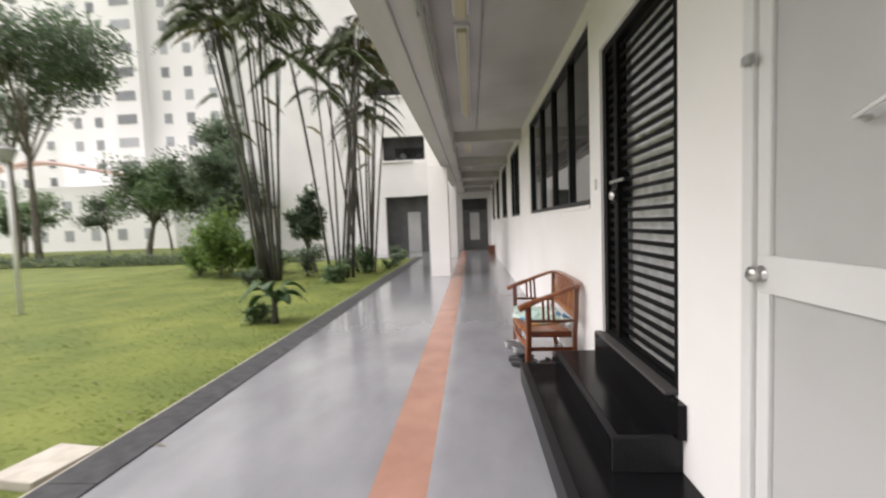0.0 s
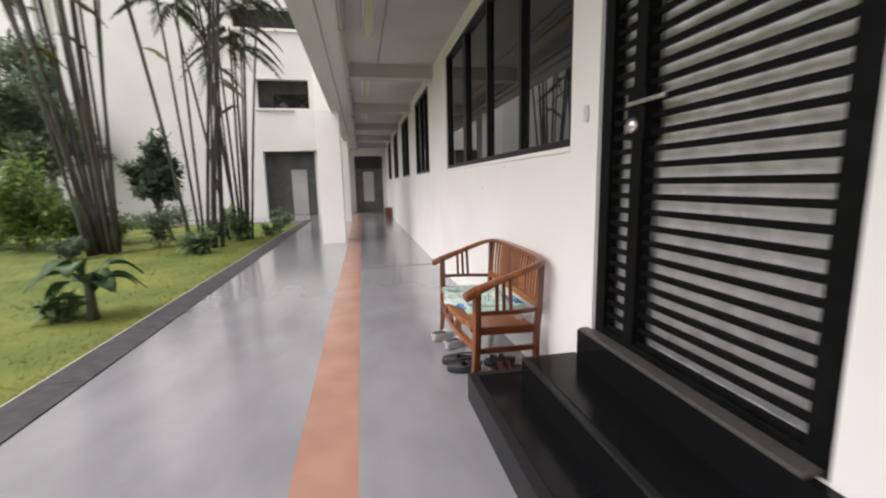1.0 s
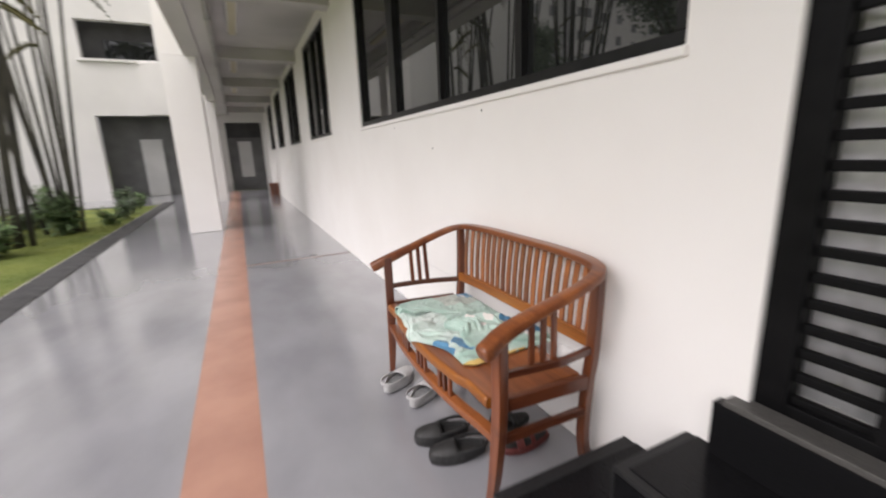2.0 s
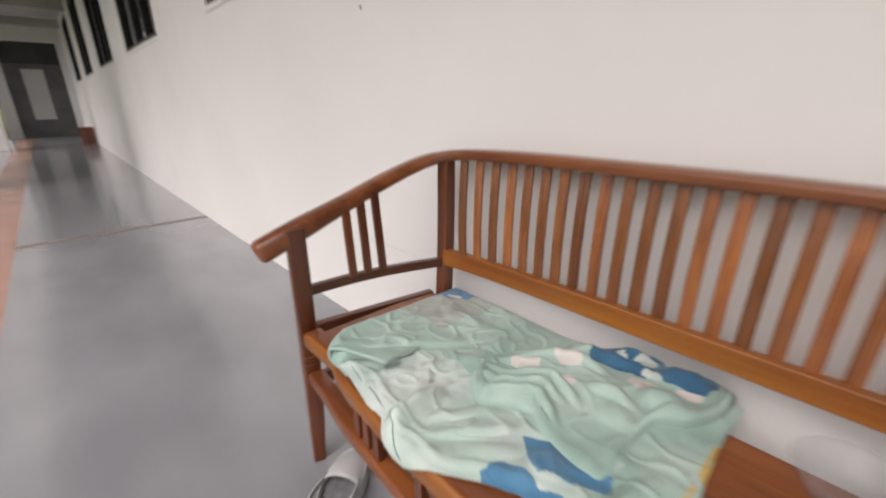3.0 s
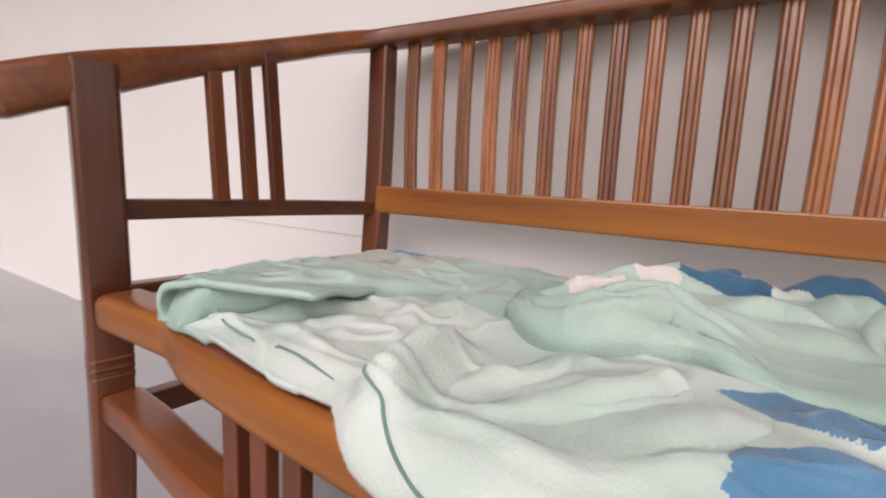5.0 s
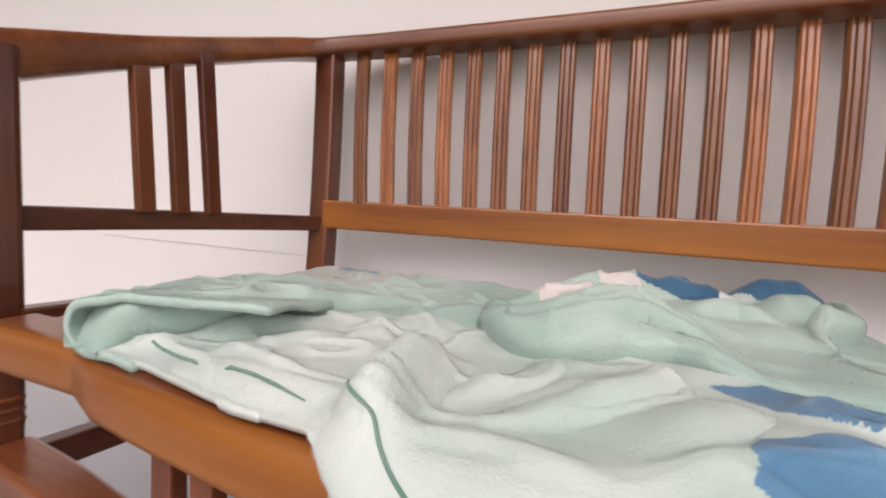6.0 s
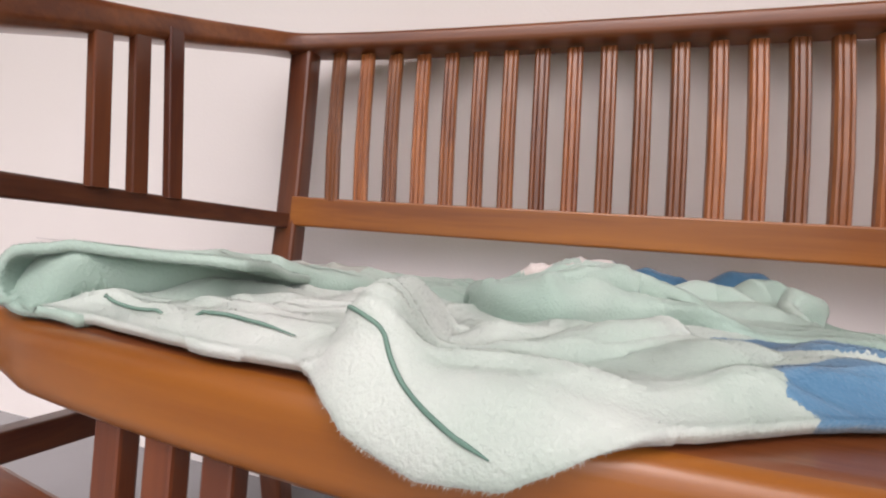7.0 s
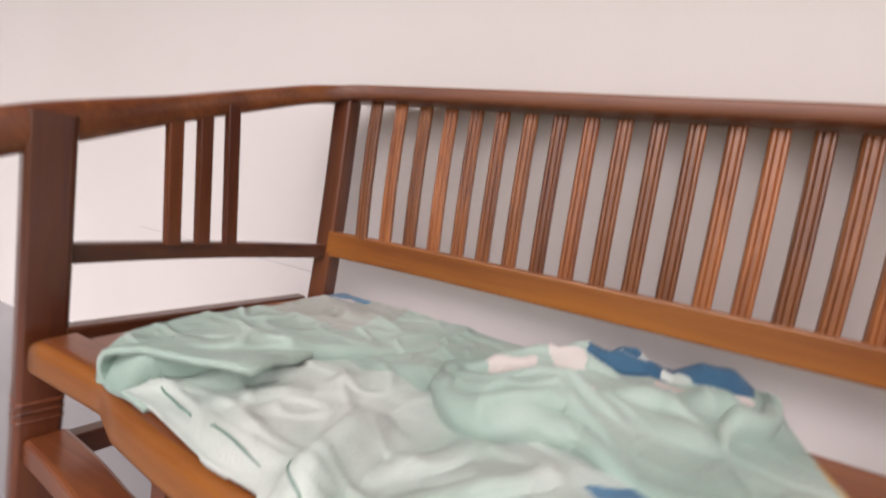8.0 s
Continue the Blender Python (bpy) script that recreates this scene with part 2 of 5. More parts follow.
def sweep(bm, path, sizes, corner=0.3, side_hint=None, steps=3):
    """A rounded bar of width and height sizes[i] along path[i]."""
    rings = []
    n = len(path)
    for i, q in enumerate(path):
        a, b = path[max(i - 1, 0)], path[min(i + 1, n - 1)]
        d = Vector(b) - Vector(a)
        d.normalize()
        side = side_hint.copy() if side_hint else d.cross(Vector((0, 0, 1)))
        side = (side - d * side.dot(d)).normalized()
        up = side.cross(d)
        w, h = sizes[i] if isinstance(sizes, list) else sizes
        r = corner * min(w, h)
        ring = []
        for cx, cy, a0 in ((1, 1, 0), (-1, 1, 90), (-1, -1, 180), (1, -1, 270)):
            for k in range(steps):
                an = radians(a0 + 90 * k / (steps - 1))
                ring.append(bm.verts.new(Vector(q) + side * (cx * (w / 2 - r) + r * math.cos(an)) + up * (cy * (h / 2 - r) + r * math.sin(an))))
        rings.append(ring)
    m = len(rings[0])
    for a, b in zip(rings, rings[1:]):
        for k in range(m):
            bm.faces.new((a[k], a[(k + 1) % m], b[(k + 1) % m], b[k]))
    bm.faces.new(rings[0])
    bm.faces.new(rings[-1][::-1])
    return bm


def tube(bm, path, radii, sides=8):
    rings = []
    n = len(path)
    for i, q in enumerate(path):
        d = (Vector(path[min(i + 1, n - 1)]) - Vector(path[max(i - 1, 0)])).normalized()
        s = d.cross(Vector((0.3, 1, 0.2))).normalized()
        u = s.cross(d)
        r = radii[i] if isinstance(radii, list) else radii
        rings.append([bm.verts.new(Vector(q) + s * r * math.cos(2 * math.pi * k / sides) + u * r * math.sin(2 * math.pi * k / sides)) for k in range(sides)])
    for a, b in zip(rings, rings[1:]):
        for k in range(sides):
            bm.faces.new((a[k], a[(k + 1) % sides], b[(k + 1) % sides], b[k]))
    bm.faces.new(rings[0])
    bm.faces.new(rings[-1][::-1])
    return bm


def lathe(bm, profile, sides=24, center=(0, 0, 0)):
    rings = [[bm.verts.new((center[0] + r * math.cos(2 * math.pi * k / sides), center[1] + r * math.sin(2 * math.pi * k / sides), center[2] + z)) for k in range(sides)] for r, z in profile]
    for a, b in zip(rings, rings[1:]):
        for k in range(sides):
            bm.faces.new((a[k], a[(k + 1) % sides], b[(k + 1) % sides], b[k]))
    return bm


# ---- ground and floor ----
def structure(ob, label, category):
    return tagged(ob, label, category, kind="structure")


def build_ground():
    xs = sorted(set([-900, -400, -200, -120] + [-80 + 4 * i for i in range(12)] + [-32 + 1.0 * i for i in range(29)] + [-3.55, 40, 300]))
    ys = sorted(set([-600, -200, -60] + [-20 + 1.0 * i for i in range(60)] + [60, 90, 150, 400, 900]))
    vs, fs = [], []
    for y in ys:
        for x in xs:
            z = -0.06
            if -40 < x < -4.2 and -20 < y < 39:
                z += 0.10 * (noise.noise((x * 0.13, y * 0.13, 0)) + 0.4) * min(1, (-4.2 - x) / 2)
            vs.append((x, y, z))
    w = len(xs)
    for j in range(len(ys) - 1):
        for i in range(w - 1):
            fs.append((j * w + i, j * w + i + 1, (j + 1) * w + i + 1, (j + 1) * w + i))
    structure(raw("ground", vs, fs, GRASS_GROUND, smooth=True), "mown green lawn with thin yellowish patches", "lawn")


build_ground()
FLOOR_Y0, FLOOR_Y1, KERB_X = -9.0, 23.2, -3.235
bm = bmesh.new()
box(bm, KERB_X, -1.606, FLOOR_Y0, FLOOR_Y1, -0.3, 0.0)
box(bm, -1.292, 0.3, FLOOR_Y0, FLOOR_Y1, -0.3, 0.0)
floor = structure(part("floor", bm, EPOXY), "glossy grey epoxy-painted corridor floor", "floor")
bm = bmesh.new()
box(bm, -1.606, -1.292, FLOOR_Y0, FLOOR_Y1, -0.3, 0.0005)
structure(part("floor_strip", bm, TERRACOTTA), "terracotta-coloured strip painted along the grey floor", "floor strip")
bm = bmesh.new()
box(bm, -1.292, 0.0, 9.06, 9.13, -0.1, 0.002)
structure(part("floor_joint", bm, JOINT), "dull brown joint strip across the grey floor", "floor strip")
bm = bmesh.new()
box(bm, -8.5, KERB_X, 19.6, FLOOR_Y1, -0.3, -0.002)
structure(part("floor_landing", bm, EPOXY), "grey painted floor in front of the far entrance", "floor")


# ---- the wall with windows and gate ----
WALL_T = 0.26
GATE = (2.915, 4.13, 0.53, 2.72)
DOOR = (1.0, 2.40, 0.12, 2.62)
WINDOWS = [(4.42, 8.04), (9.60, 11.50), (12.75, 14.65), (15.90, 17.80), (19.05, 20.95)]
SILL_Z, HEAD_Z, CEIL_Z = 1.565, 3.07, 3.22


def wall_along_y(name, x0, x1, y0, y1, z0, z1, holes, mat, label):
    """A wall with rectangular openings (y0, y1, z0, z1) cut through it."""
    bm = bmesh.new()
    at = y0
    for a, b, c, d in sorted(holes):
        if a > at:
            box(bm, x0, x1, at, a, z0, z1)
        if c > z0:
            box(bm, x0, x1, a, b, z0, c)
        if d < z1:
            box(bm, x0, x1, a, b, d, z1)
        at = b
    box(bm, x0, x1, at, y1, z0, z1)
    bmesh.ops.remove_doubles(bm, verts=bm.verts, dist=0.0002)
    return structure(part(name, bm, mat), label, "wall")


holes = [GATE, DOOR] + [(a, b, SILL_Z, HEAD_Z) for a, b in WINDOWS]
wall_along_y("wall_east", 0.0, WALL_T, FLOOR_Y0, FLOOR_Y1, -0.2, CEIL_Z + 0.3, holes, WALL, "off-white painted corridor wall, slightly scuffed")


def build_window(a, b, dividers):
    w = root("window", 0.06, (a + b) / 2, SILL_Z)
    h, half = HEAD_Z - SILL_Z, (b - a) / 2
    f = 0.05
    boxes("window_frame", BLACK_FRAME, w, (-0.045, 0.045, -half, half, 0, f), (-0.045, 0.045, -half, half, h - f, h),
          (-0.045, 0.045, -half, -half + f, f, h - f), (-0.045, 0.045, half - f, half, f, h - f), bevel=0.004)
    edges = [-half + f]
    for d, wide in sorted(dividers):
        boxes("mullion", BLACK_FRAME, w, (-0.04, 0.04, d - wide / 2, d + wide / 2, f, h - f), bevel=0.004)
        edges += [d - wide / 2, d + wide / 2]
    edges.append(half - f)
    for p, q in zip(edges[0::2], edges[1::2]):
        boxes("pane", GLASS_DARK, w, (-0.004, 0.004, p, q, f, h - f))
    boxes("window_sill", WALL, w, (-0.075, -0.046, -half - 0.01, half + 0.01, -0.03, 0.0), bevel=0.004)
    # Box coloured near-black in place of an unlit room.
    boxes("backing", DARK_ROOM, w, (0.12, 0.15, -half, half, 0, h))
    tagged(w, "black-framed window with dark reflective tinted panes", "window", kind="structure")
    return w


for k, (a, b) in enumerate(WINDOWS):
    c = (a + b) / 2
    w = build_window(a, b, [(7.05 - c, 0.15), (6.15 - c, 0.04), (5.28 - c, 0.05)] if k == 0 else [(0.25, 0.14), (-0.35, 0.04)])
    w.name = "window_%d" % (k + 1)


def build_gate():
    """Folding black gate of flat horizontal bars in front of a pale blind."""
    y0, y1, z0, z1 = GATE
    g = root("gate", 0.050, y0, z0)
    L, H = y1 - y0, z1 - z0
    boxes("gate_frame", BLACK_METAL, g, (-0.03, 0.03, 0.0, 0.088, 0.0, H), (-0.03, 0.03, L - 0.08, L, 0.0, H),
          (-0.03, 0.03, 0.088, L - 0.08, H - 0.06, H), (-0.03, 0.03, 0.088, L - 0.08, 0.02, 0.06), bevel=0.005)
    s = 0.885
    stile = boxes("stile", BLACK_METAL, g, (-0.035, 0.035, s, s + 0.075, 0.06, H - 0.06), bevel=0.005)
    bar = bmesh.new()
    box(bar, -0.011, 0.011, 0.088, s, -0.0135, 0.0135, bevel=0.004)
    wide = part("bar", bar, BLACK_METAL, g)
    bar = bmesh.new()
    box(bar, -0.011, 0.011, s + 0.075, L - 0.08, -0.0135, 0.0135, bevel=0.004)
    narrow = part("bar", bar, BLACK_METAL, g)
    count = 30
    for k in range(count):
        z = 0.066 + 0.0695 * k
        for first in (wide, narrow):
            ob = first if k == 0 else new("bar", first.data)
            ob.parent = g
            ob.location = (0, 0, z)
    bm = bmesh.new()
    lathe(bm, [(0.0, 0.03), (0.028, 0.026), (0.036, 0.01), (0.036, -0.012), (0.0, -0.012)], 20)
    bmesh.ops.transform(bm, matrix=pose(-0.05, s + 0.035, 1.075, 0, -90, 0), verts=bm.verts)
    part("lock_knob", bm, STEEL, stile, "round steel lock knob", smooth=True)
    boxes("latch_bar", STEEL, stile, (-0.062, -0.045, s - 0.16, s + 0.09, 1.16, 1.18), bevel=0.004, label="steel sliding latch bar")
    boxes("lock_box", BLACK_METAL, stile, (-0.045, 0.04, s - 0.02, s + 0.10, 1.015, 1.235), bevel=0.006)
    tagged(g, "black metal gate of horizontal bars with steel lock, closed", "gate")
    blind = root("blind", 0.118, y0, z0)
    bm = bmesh.new()
    n = 40
    for j in range(n + 1):
        y = -0.0 + L * j / n
        x = 0.006 * math.sin(j * 1.3) + 0.004 * math.sin(j * 3.1)
        for z in (0.0, H):
            bm.verts.new((x, y, z))
    bm.verts.ensure_lookup_table()
    for j in range(n):
        bm.faces.new((bm.verts[2 * j], bm.verts[2 * j + 2], bm.verts[2 * j + 3], bm.verts[2 * j + 1]))
    cloth = part("fabric", bm, CURTAIN, blind, smooth=True)
    so = cloth.modifiers.new("thickness", "SOLIDIFY")
    so.thickness = 0.004
    boxes("head_rail", DOOR_FRAME, blind, (-0.012, 0.03, 0.01, L - 0.01, H - 0.05, H - 0.002), bevel=0.004)
    boxes("bottom_bar", DOOR_FRAME, blind, (-0.012, 0.016, 0.01, L - 0.01, 0.03, 0.055), bevel=0.004)
    tagged(blind, "pale grey fabric blind hanging behind the black gate", "blind")


build_gate()


def build_steps():
    """Two black granite steps and a raised sill in front of the gate."""
    t = root("granite_steps", 0, 3.4, 0)
    def slab(name, x0, x1, y0, y1, z0, z1, lip):
        boxes(name, GRANITE_EDGE, t, (x0, x1, y0 - 3.4, y1 - 3.4, z0, z1 - 0.002), bevel=0.006)
        boxes("polished_top", GRANITE, t, (x0 + lip, x1, y0 - 3.4 + lip, y1 - 3.4 - lip, z1 - 0.012, z1 + 0.002), bevel=0.002)
    slab("lower_step", -0.607, -0.002, 2.35, 4.535, 0.0, 0.18, 0.055)
    slab("upper_step", -0.342, -0.004, 2.86, 4.295, 0.181, 0.36, 0.035)
    boxes("riser", GRANITE, t, (-0.345, -0.3425, 2.88 - 3.4, 4.28 - 3.4, 0.186, 0.345))
    boxes("sill", GRANITE, t, (-0.046, -0.0025, 2.825 - 3.4, 4.20 - 3.4, 0.361, 0.535), bevel=0.003)
    boxes("sill_cap", SILL_STONE, t, (-0.05, 0.20, 2.945 - 3.4, 4.17 - 3.4, 0.5365, 0.556), bevel=0.004)
    tagged(t, "black polished granite steps against the white wall", "steps")


build_steps()


def build_door():
    y0, y1, z0, z1 = DOOR
    d = root("door_1", 0, y0, z0)
    L, H = y1 - y0, z1 - z0
    boxes("door_frame", DOOR_FRAME, d, (-0.02, 0.10, L - 0.055, L, 0, H), (-0.02, 0.10, 0, 0.055, 0, H), (-0.02, 0.10, 0.055, L - 0.055, H - 0.055, H), bevel=0.006)
    a, b = 0.058, L - 0.058
    leaf = boxes("door_leaf", GREY_DOOR, d, (0.015, 0.055, a, b, 0.005, H - 0.06), bevel=0.003)
    boxes("door_rail", DOOR_FRAME, leaf, (-0.002, 0.0145, a, b, 1.05, 1.18), (-0.002, 0.0145, b - 0.064, b, 0.01, 1.05), (-0.002, 0.0145, b - 0.064, b, 1.18, H - 0.06), bevel=0.003)
    bm = bmesh.new()
    lathe(bm, [(0.0, 0.046), (0.018, 0.045), (0.028, 0.036), (0.028, 0.026), (0.016, 0.018), (0.014, 0.006), (0.030, 0.003), (0.030, 0.0)], 20)
    bmesh.ops.transform(bm, matrix=pose(-0.002, b - 0.024, 1.114, 0, -90, 0), verts=bm.verts)
    part("door_knob", bm, STEEL, leaf, "round steel door knob", smooth=True)
    boxes("bolt", PIPE_GREY, d, (-0.045, -0.02, L - 0.075, L - 0.03, 1.838, 1.872), bevel=0.006, label="dark metal bolt on the frame")
    bm = bmesh.new()
    tube(bm, [(0.014, b - 0.55, 1.605), (-0.03, b - 0.53, 1.60), (-0.03, b - 0.40, 1.562), (0.014, b - 0.39, 1.558)], 0.008)
    part("pull_handle", bm, DOOR_FRAME, leaf, smooth=True)
    tagged(d, "grey painted metal door with pale frame, closed", "door", kind="structure")


build_door()

bm = bmesh.new()
box(bm, -0.018, -0.001, -0.018, 0.018, -0.042, 0.042, bevel=0.006)
sw = part("bell_button", bm, DOOR_FRAME, None)
sw.location = (0, 4.237, 1.72)
tagged(sw, "small pale plastic bell button fixed to the wall", "bell button")

# ---- ceiling, beams, pillars ----
EDGE_X = -1.81
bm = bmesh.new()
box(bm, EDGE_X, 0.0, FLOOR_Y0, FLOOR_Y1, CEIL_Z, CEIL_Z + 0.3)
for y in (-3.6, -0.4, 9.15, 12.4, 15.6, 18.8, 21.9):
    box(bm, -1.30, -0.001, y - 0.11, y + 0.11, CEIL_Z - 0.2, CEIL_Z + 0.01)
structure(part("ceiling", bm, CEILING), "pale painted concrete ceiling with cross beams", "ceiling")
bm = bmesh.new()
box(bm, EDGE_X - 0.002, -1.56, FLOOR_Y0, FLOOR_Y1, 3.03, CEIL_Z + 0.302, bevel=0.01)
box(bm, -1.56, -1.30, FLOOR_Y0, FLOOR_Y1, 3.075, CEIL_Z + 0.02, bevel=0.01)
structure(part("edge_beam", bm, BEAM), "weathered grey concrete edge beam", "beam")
bm = bmesh.new()
box(bm, EDGE_X, 6.0, FLOOR_Y0, FLOOR_Y1, CEIL_Z + 0.304, 10.5)
structure(part("upper_storey", bm, WALL), "plain white upper storeys of the block", "wall")


def build_pillar(y, x0=-2.165, x1=-1.635):
    bm = bmesh.new()
    box(bm, x0, x1, y, y + 0.5, 0.0, 3.028, bevel=0.012)
    box(bm, x0, EDGE_X - 0.004, y, y + 0.5, 3.03, 10.5)
    p = part("pillar", bm, WALL)
    tagged(p, "square white painted concrete pillar on the grey floor", "pillar", group="pillars along the corridor")


for y in (12.27, 18.55):
    build_pillar(y)

conduit = root("conduit", -1.30, 7, 3.0)
bm = bmesh.new()
tube(bm, [(-0.03, -16, 0.03), (-0.03, 16, 0.03)], 0.024, 10)
part("pipe", bm, PIPE_GREY, conduit, smooth=True)
for k in range(-5, 6):
    bm = bmesh.new()
    box(bm, -0.062, 0.002, 3 * k - 0.02, 3 * k + 0.02, -0.001, 0.062, bevel=0.004)
    part("pipe_clip", bm, PIPE_GREY, conduit)
tagged(conduit, "grey conduit pipe clipped under the edge beam", "pipe")
bm = bmesh.new()
tube(bm, [(-0.86, FLOOR_Y0, CEIL_Z - 0.012), (-0.86, 9.0, CEIL_Z - 0.012)], 0.009, 6)
cable = part("cable", bm, PIPE_GREY, smooth=True)
tagged(cable, "thin dark cable run along the ceiling", "cable")


def build_batten(y0, y1):
    f = root("ceiling_light", -1.04, (y0 + y1) / 2, CEIL_Z)
    h = (y1 - y0) / 2
    boxes("housing", DOOR_FRAME, f, (-0.07, 0.07, -h, h, -0.04, 0.0), bevel=0.006)
    boxes("diffuser", YELLOWED, f, (-0.048, 0.048, -h + 0.02, h - 0.02, -0.085, -0.04), bevel=0.015, label="yellowed plastic diffuser, unlit")
    tagged(f, "unlit batten ceiling light with yellowed plastic cover", "ceiling light", group="ceiling lights of the corridor")


for y0, y1 in ((-1.8, 1.2), (1.4, 4.4), (4.6, 7.6), (9.6, 11.2), (12.8, 14.4), (16.0, 17.6)):
    build_batten(y0, y1)

# ---- end of the corridor ----
bm = bmesh.new()
box(bm, -1.8, -1.5, FLOOR_Y1, FLOOR_Y1 + 0.3, 0, 3.5)
box(bm, -1.5, -0.15, FLOOR_Y1, FLOOR_Y1 + 0.3, 2.75, 3.5)
box(bm, -0.15, 0.26, FLOOR_Y1, FLOOR_Y1 + 0.3, 0, 3.5)
structure(part("wall_end", bm, FACADE), "white end wall of the corridor", "wall")
dr = root("door_2", -0.825, FLOOR_Y1 + 0.15, 0)
boxes("door_leaf", SHADED_GREY, dr, (-0.67, 0.67, 0.02, 0.06, 0.0, 2.74), bevel=0.004)
boxes("door_panel", GREY_DOOR, dr, (-0.28, 0.22, 0.0, 0.019, 0.55, 2.0), bevel=0.004, label="paler panel in the dark door")
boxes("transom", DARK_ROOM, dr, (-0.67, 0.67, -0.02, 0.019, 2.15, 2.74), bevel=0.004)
tagged(dr, "dark grey double door with paler panel, closed", "door", kind="structure")
stand = root("shoe_rack", -0.16, 19.7, 0)
boxes("side_panel", TEAK_Z, stand, (-0.14, 0.14, -0.3, -0.28, 0, 0.42), bevel=0.003)
boxes("side_panel", TEAK_Z, stand, (-0.14, 0.14, 0.28, 0.3, 0, 0.42), bevel=0.003)
boxes("shelf", TEAK_Y, stand, (-0.14, 0.14, -0.28, 0.28, 0.12, 0.14), bevel=0.003)
boxes("shelf", TEAK_Y, stand, (-0.14, 0.14, -0.28, 0.28, 0.4, 0.42), bevel=0.003)
tagged(stand, "small reddish wooden rack standing by the wall", "rack")

# ---- far wing ----
FY = 22.5
FAC = [(-5.48, -3.25, -0.1, 2.95), (-5.53, -3.33, 4.82, 6.05), (-6.3, -3.3, 8.1, 9.0)]
wing = root("wing_building", -8, FY, 0)
bm = bmesh.new()
def face(bm, x0, x1, z0, z1, y0=0.0, y1=0.3):
    box(bm, x0 + 8, x1 + 8, y0, y1, z0, z1)
for k, piece in enumerate([(-12.9, -6.3, -0.1, 17), (-6.3, -5.53, -0.1, 8.1), (-5.53, -5.48, -0.1, 4.82), (-5.53, -5.48, 6.05, 8.1), (-5.48, -3.33, 2.95, 4.82),
                           (-5.48, -3.33, 6.05, 8.1), (-3.33, -1.9, 2.95, 8.1), (-3.25, -1.9, -0.1, 2.95), (-6.3, -1.9, 9.0, 17)]):
    face(bm, *piece)
    part("wall", bm, FACADE, wing)
    bm = bmesh.new()
face(bm, -3.9, -1.9, 2.95, 4.70, -0.35, -0.001)
face(bm, -3.26, -1.9, 4.70, 8.2, -0.35, -0.001)
part("pier", bm, FACADE, wing)
boxes("sill", FACADE, wing, (8 - 5.62, 8 - 3.3, -0.12, -0.002, 4.72, 4.80), bevel=0.01)
boxes("parapet_cap", FACADE, wing, (8 - 6.4, 8 - 3.2, -0.1, -0.002, 8.0, 8.12), bevel=0.01)
# Dark sheets close the openings; their inner shade is put in the colour.
boxes("recess_shade", SHADED_GREY, wing, (8 - 5.6, 8 - 3.2, 0.9, 1.0, -0.1, 3.0), (8 - 5.6, 8 - 3.2, 0.3, 0.9, 2.96, 3.05))
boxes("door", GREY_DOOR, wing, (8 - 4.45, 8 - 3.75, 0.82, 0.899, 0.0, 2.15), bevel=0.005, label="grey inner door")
boxes("recess_shade", DARK_ROOM, wing, (8 - 5.6, 8 - 3.2, 0.5, 0.6, 4.7, 6.2))
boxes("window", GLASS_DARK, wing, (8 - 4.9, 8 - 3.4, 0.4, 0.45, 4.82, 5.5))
boxes("recess_shade", DARK_ROOM, wing, (8 - 6.4, 8 - 3.2, 0.6, 0.7, 8.0, 9.1))
boxes("side_wall", FACADE, wing, (8 - 12.9, 8 - 12.6, 0.3, 14, -0.1, 17))
boxes("roof", KERB, wing, (8 - 13.3, 8 - 1.9, -0.5, 14, 17.0, 17.3), bevel=0.03)
tagged(wing, "white three-storey wing with dark openings", "building")

# ---- distant towers ----
def build_tower(x, y, wide, deep, floors, spans, name_label):
    """White flats with rows of windows; spans are (offset, width, height)."""
    t = root("apartment_tower", x, y, 0)
    H = floors * 2.8 + 3
    boxes("wall", TOWER, t, (-wide / 2, wide / 2, 0, deep, -0.1, H))
    first = {}
    for off, w, h in spans:
        for k in range(floors):
            key = (w, h)
            if key not in first:
                bm = bmesh.new()
                box(bm, -w / 2, w / 2, -0.06, 0.2, 0, h)
                first[key] = part("window", bm, WIN_FAR, t)
                ob = first[key]
            else:
                ob = new("window", first[key].data)
                ob.parent = t
            ob.location = (off, 0, 3.9 + 2.8 * k)
    boxes("roof", TOWER, t, (-wide / 2 - 0.4, wide / 2 + 0.4, -0.4, deep, H, H + 0.5))
    tagged(t, name_label, "apartment tower", group="distant apartment towers")
    return t


tower = build_tower(-41.6, 51.0, 21.5, 14, 17, [(-8.4, 0.95, 1.2), (-5.6, 0.95, 1.2), (-0.7, 1.9, 1.1), (3.6, 0.95, 1.2), (6.5, 0.95, 1.2), (9.6, 0.95, 1.2)],
                    "tall white apartment tower with small dark windows")
bm = bmesh.new()
box(bm, -2.6, 1.2, -1.3, -0.002, 0, 48)
part("stair_bay", bm, TOWER, tower)
for k in range(17):
    boxes("stair_opening", WIN_FAR, tower, (-1.9, 0.5, -1.36, -1.25, 3.8 + 2.8 * k, 4.9 + 2.8 * k))
build_tower(-74.0, 62.0, 30, 14, 14, [(o, 1.1, 1.3) for o in (-13, -9.5, -4, 0, 4, 8.5, 12)], "pale apartment block far behind the trees")
low = root("podium_block", -47, 44, 0)
boxes("wall", TOWER, low, (-22, 14, 0, 6, -0.1, 7.0))
bm = bmesh.new()
arch = bez([(-12, -0.5, 7.1), (-6, -0.5, 9.0), (0, -0.5, 9.6), (6, -0.5, 8.6), (13, -0.5, 7.1)], 6)
sweep(bm, arch, (1.4, 0.35))
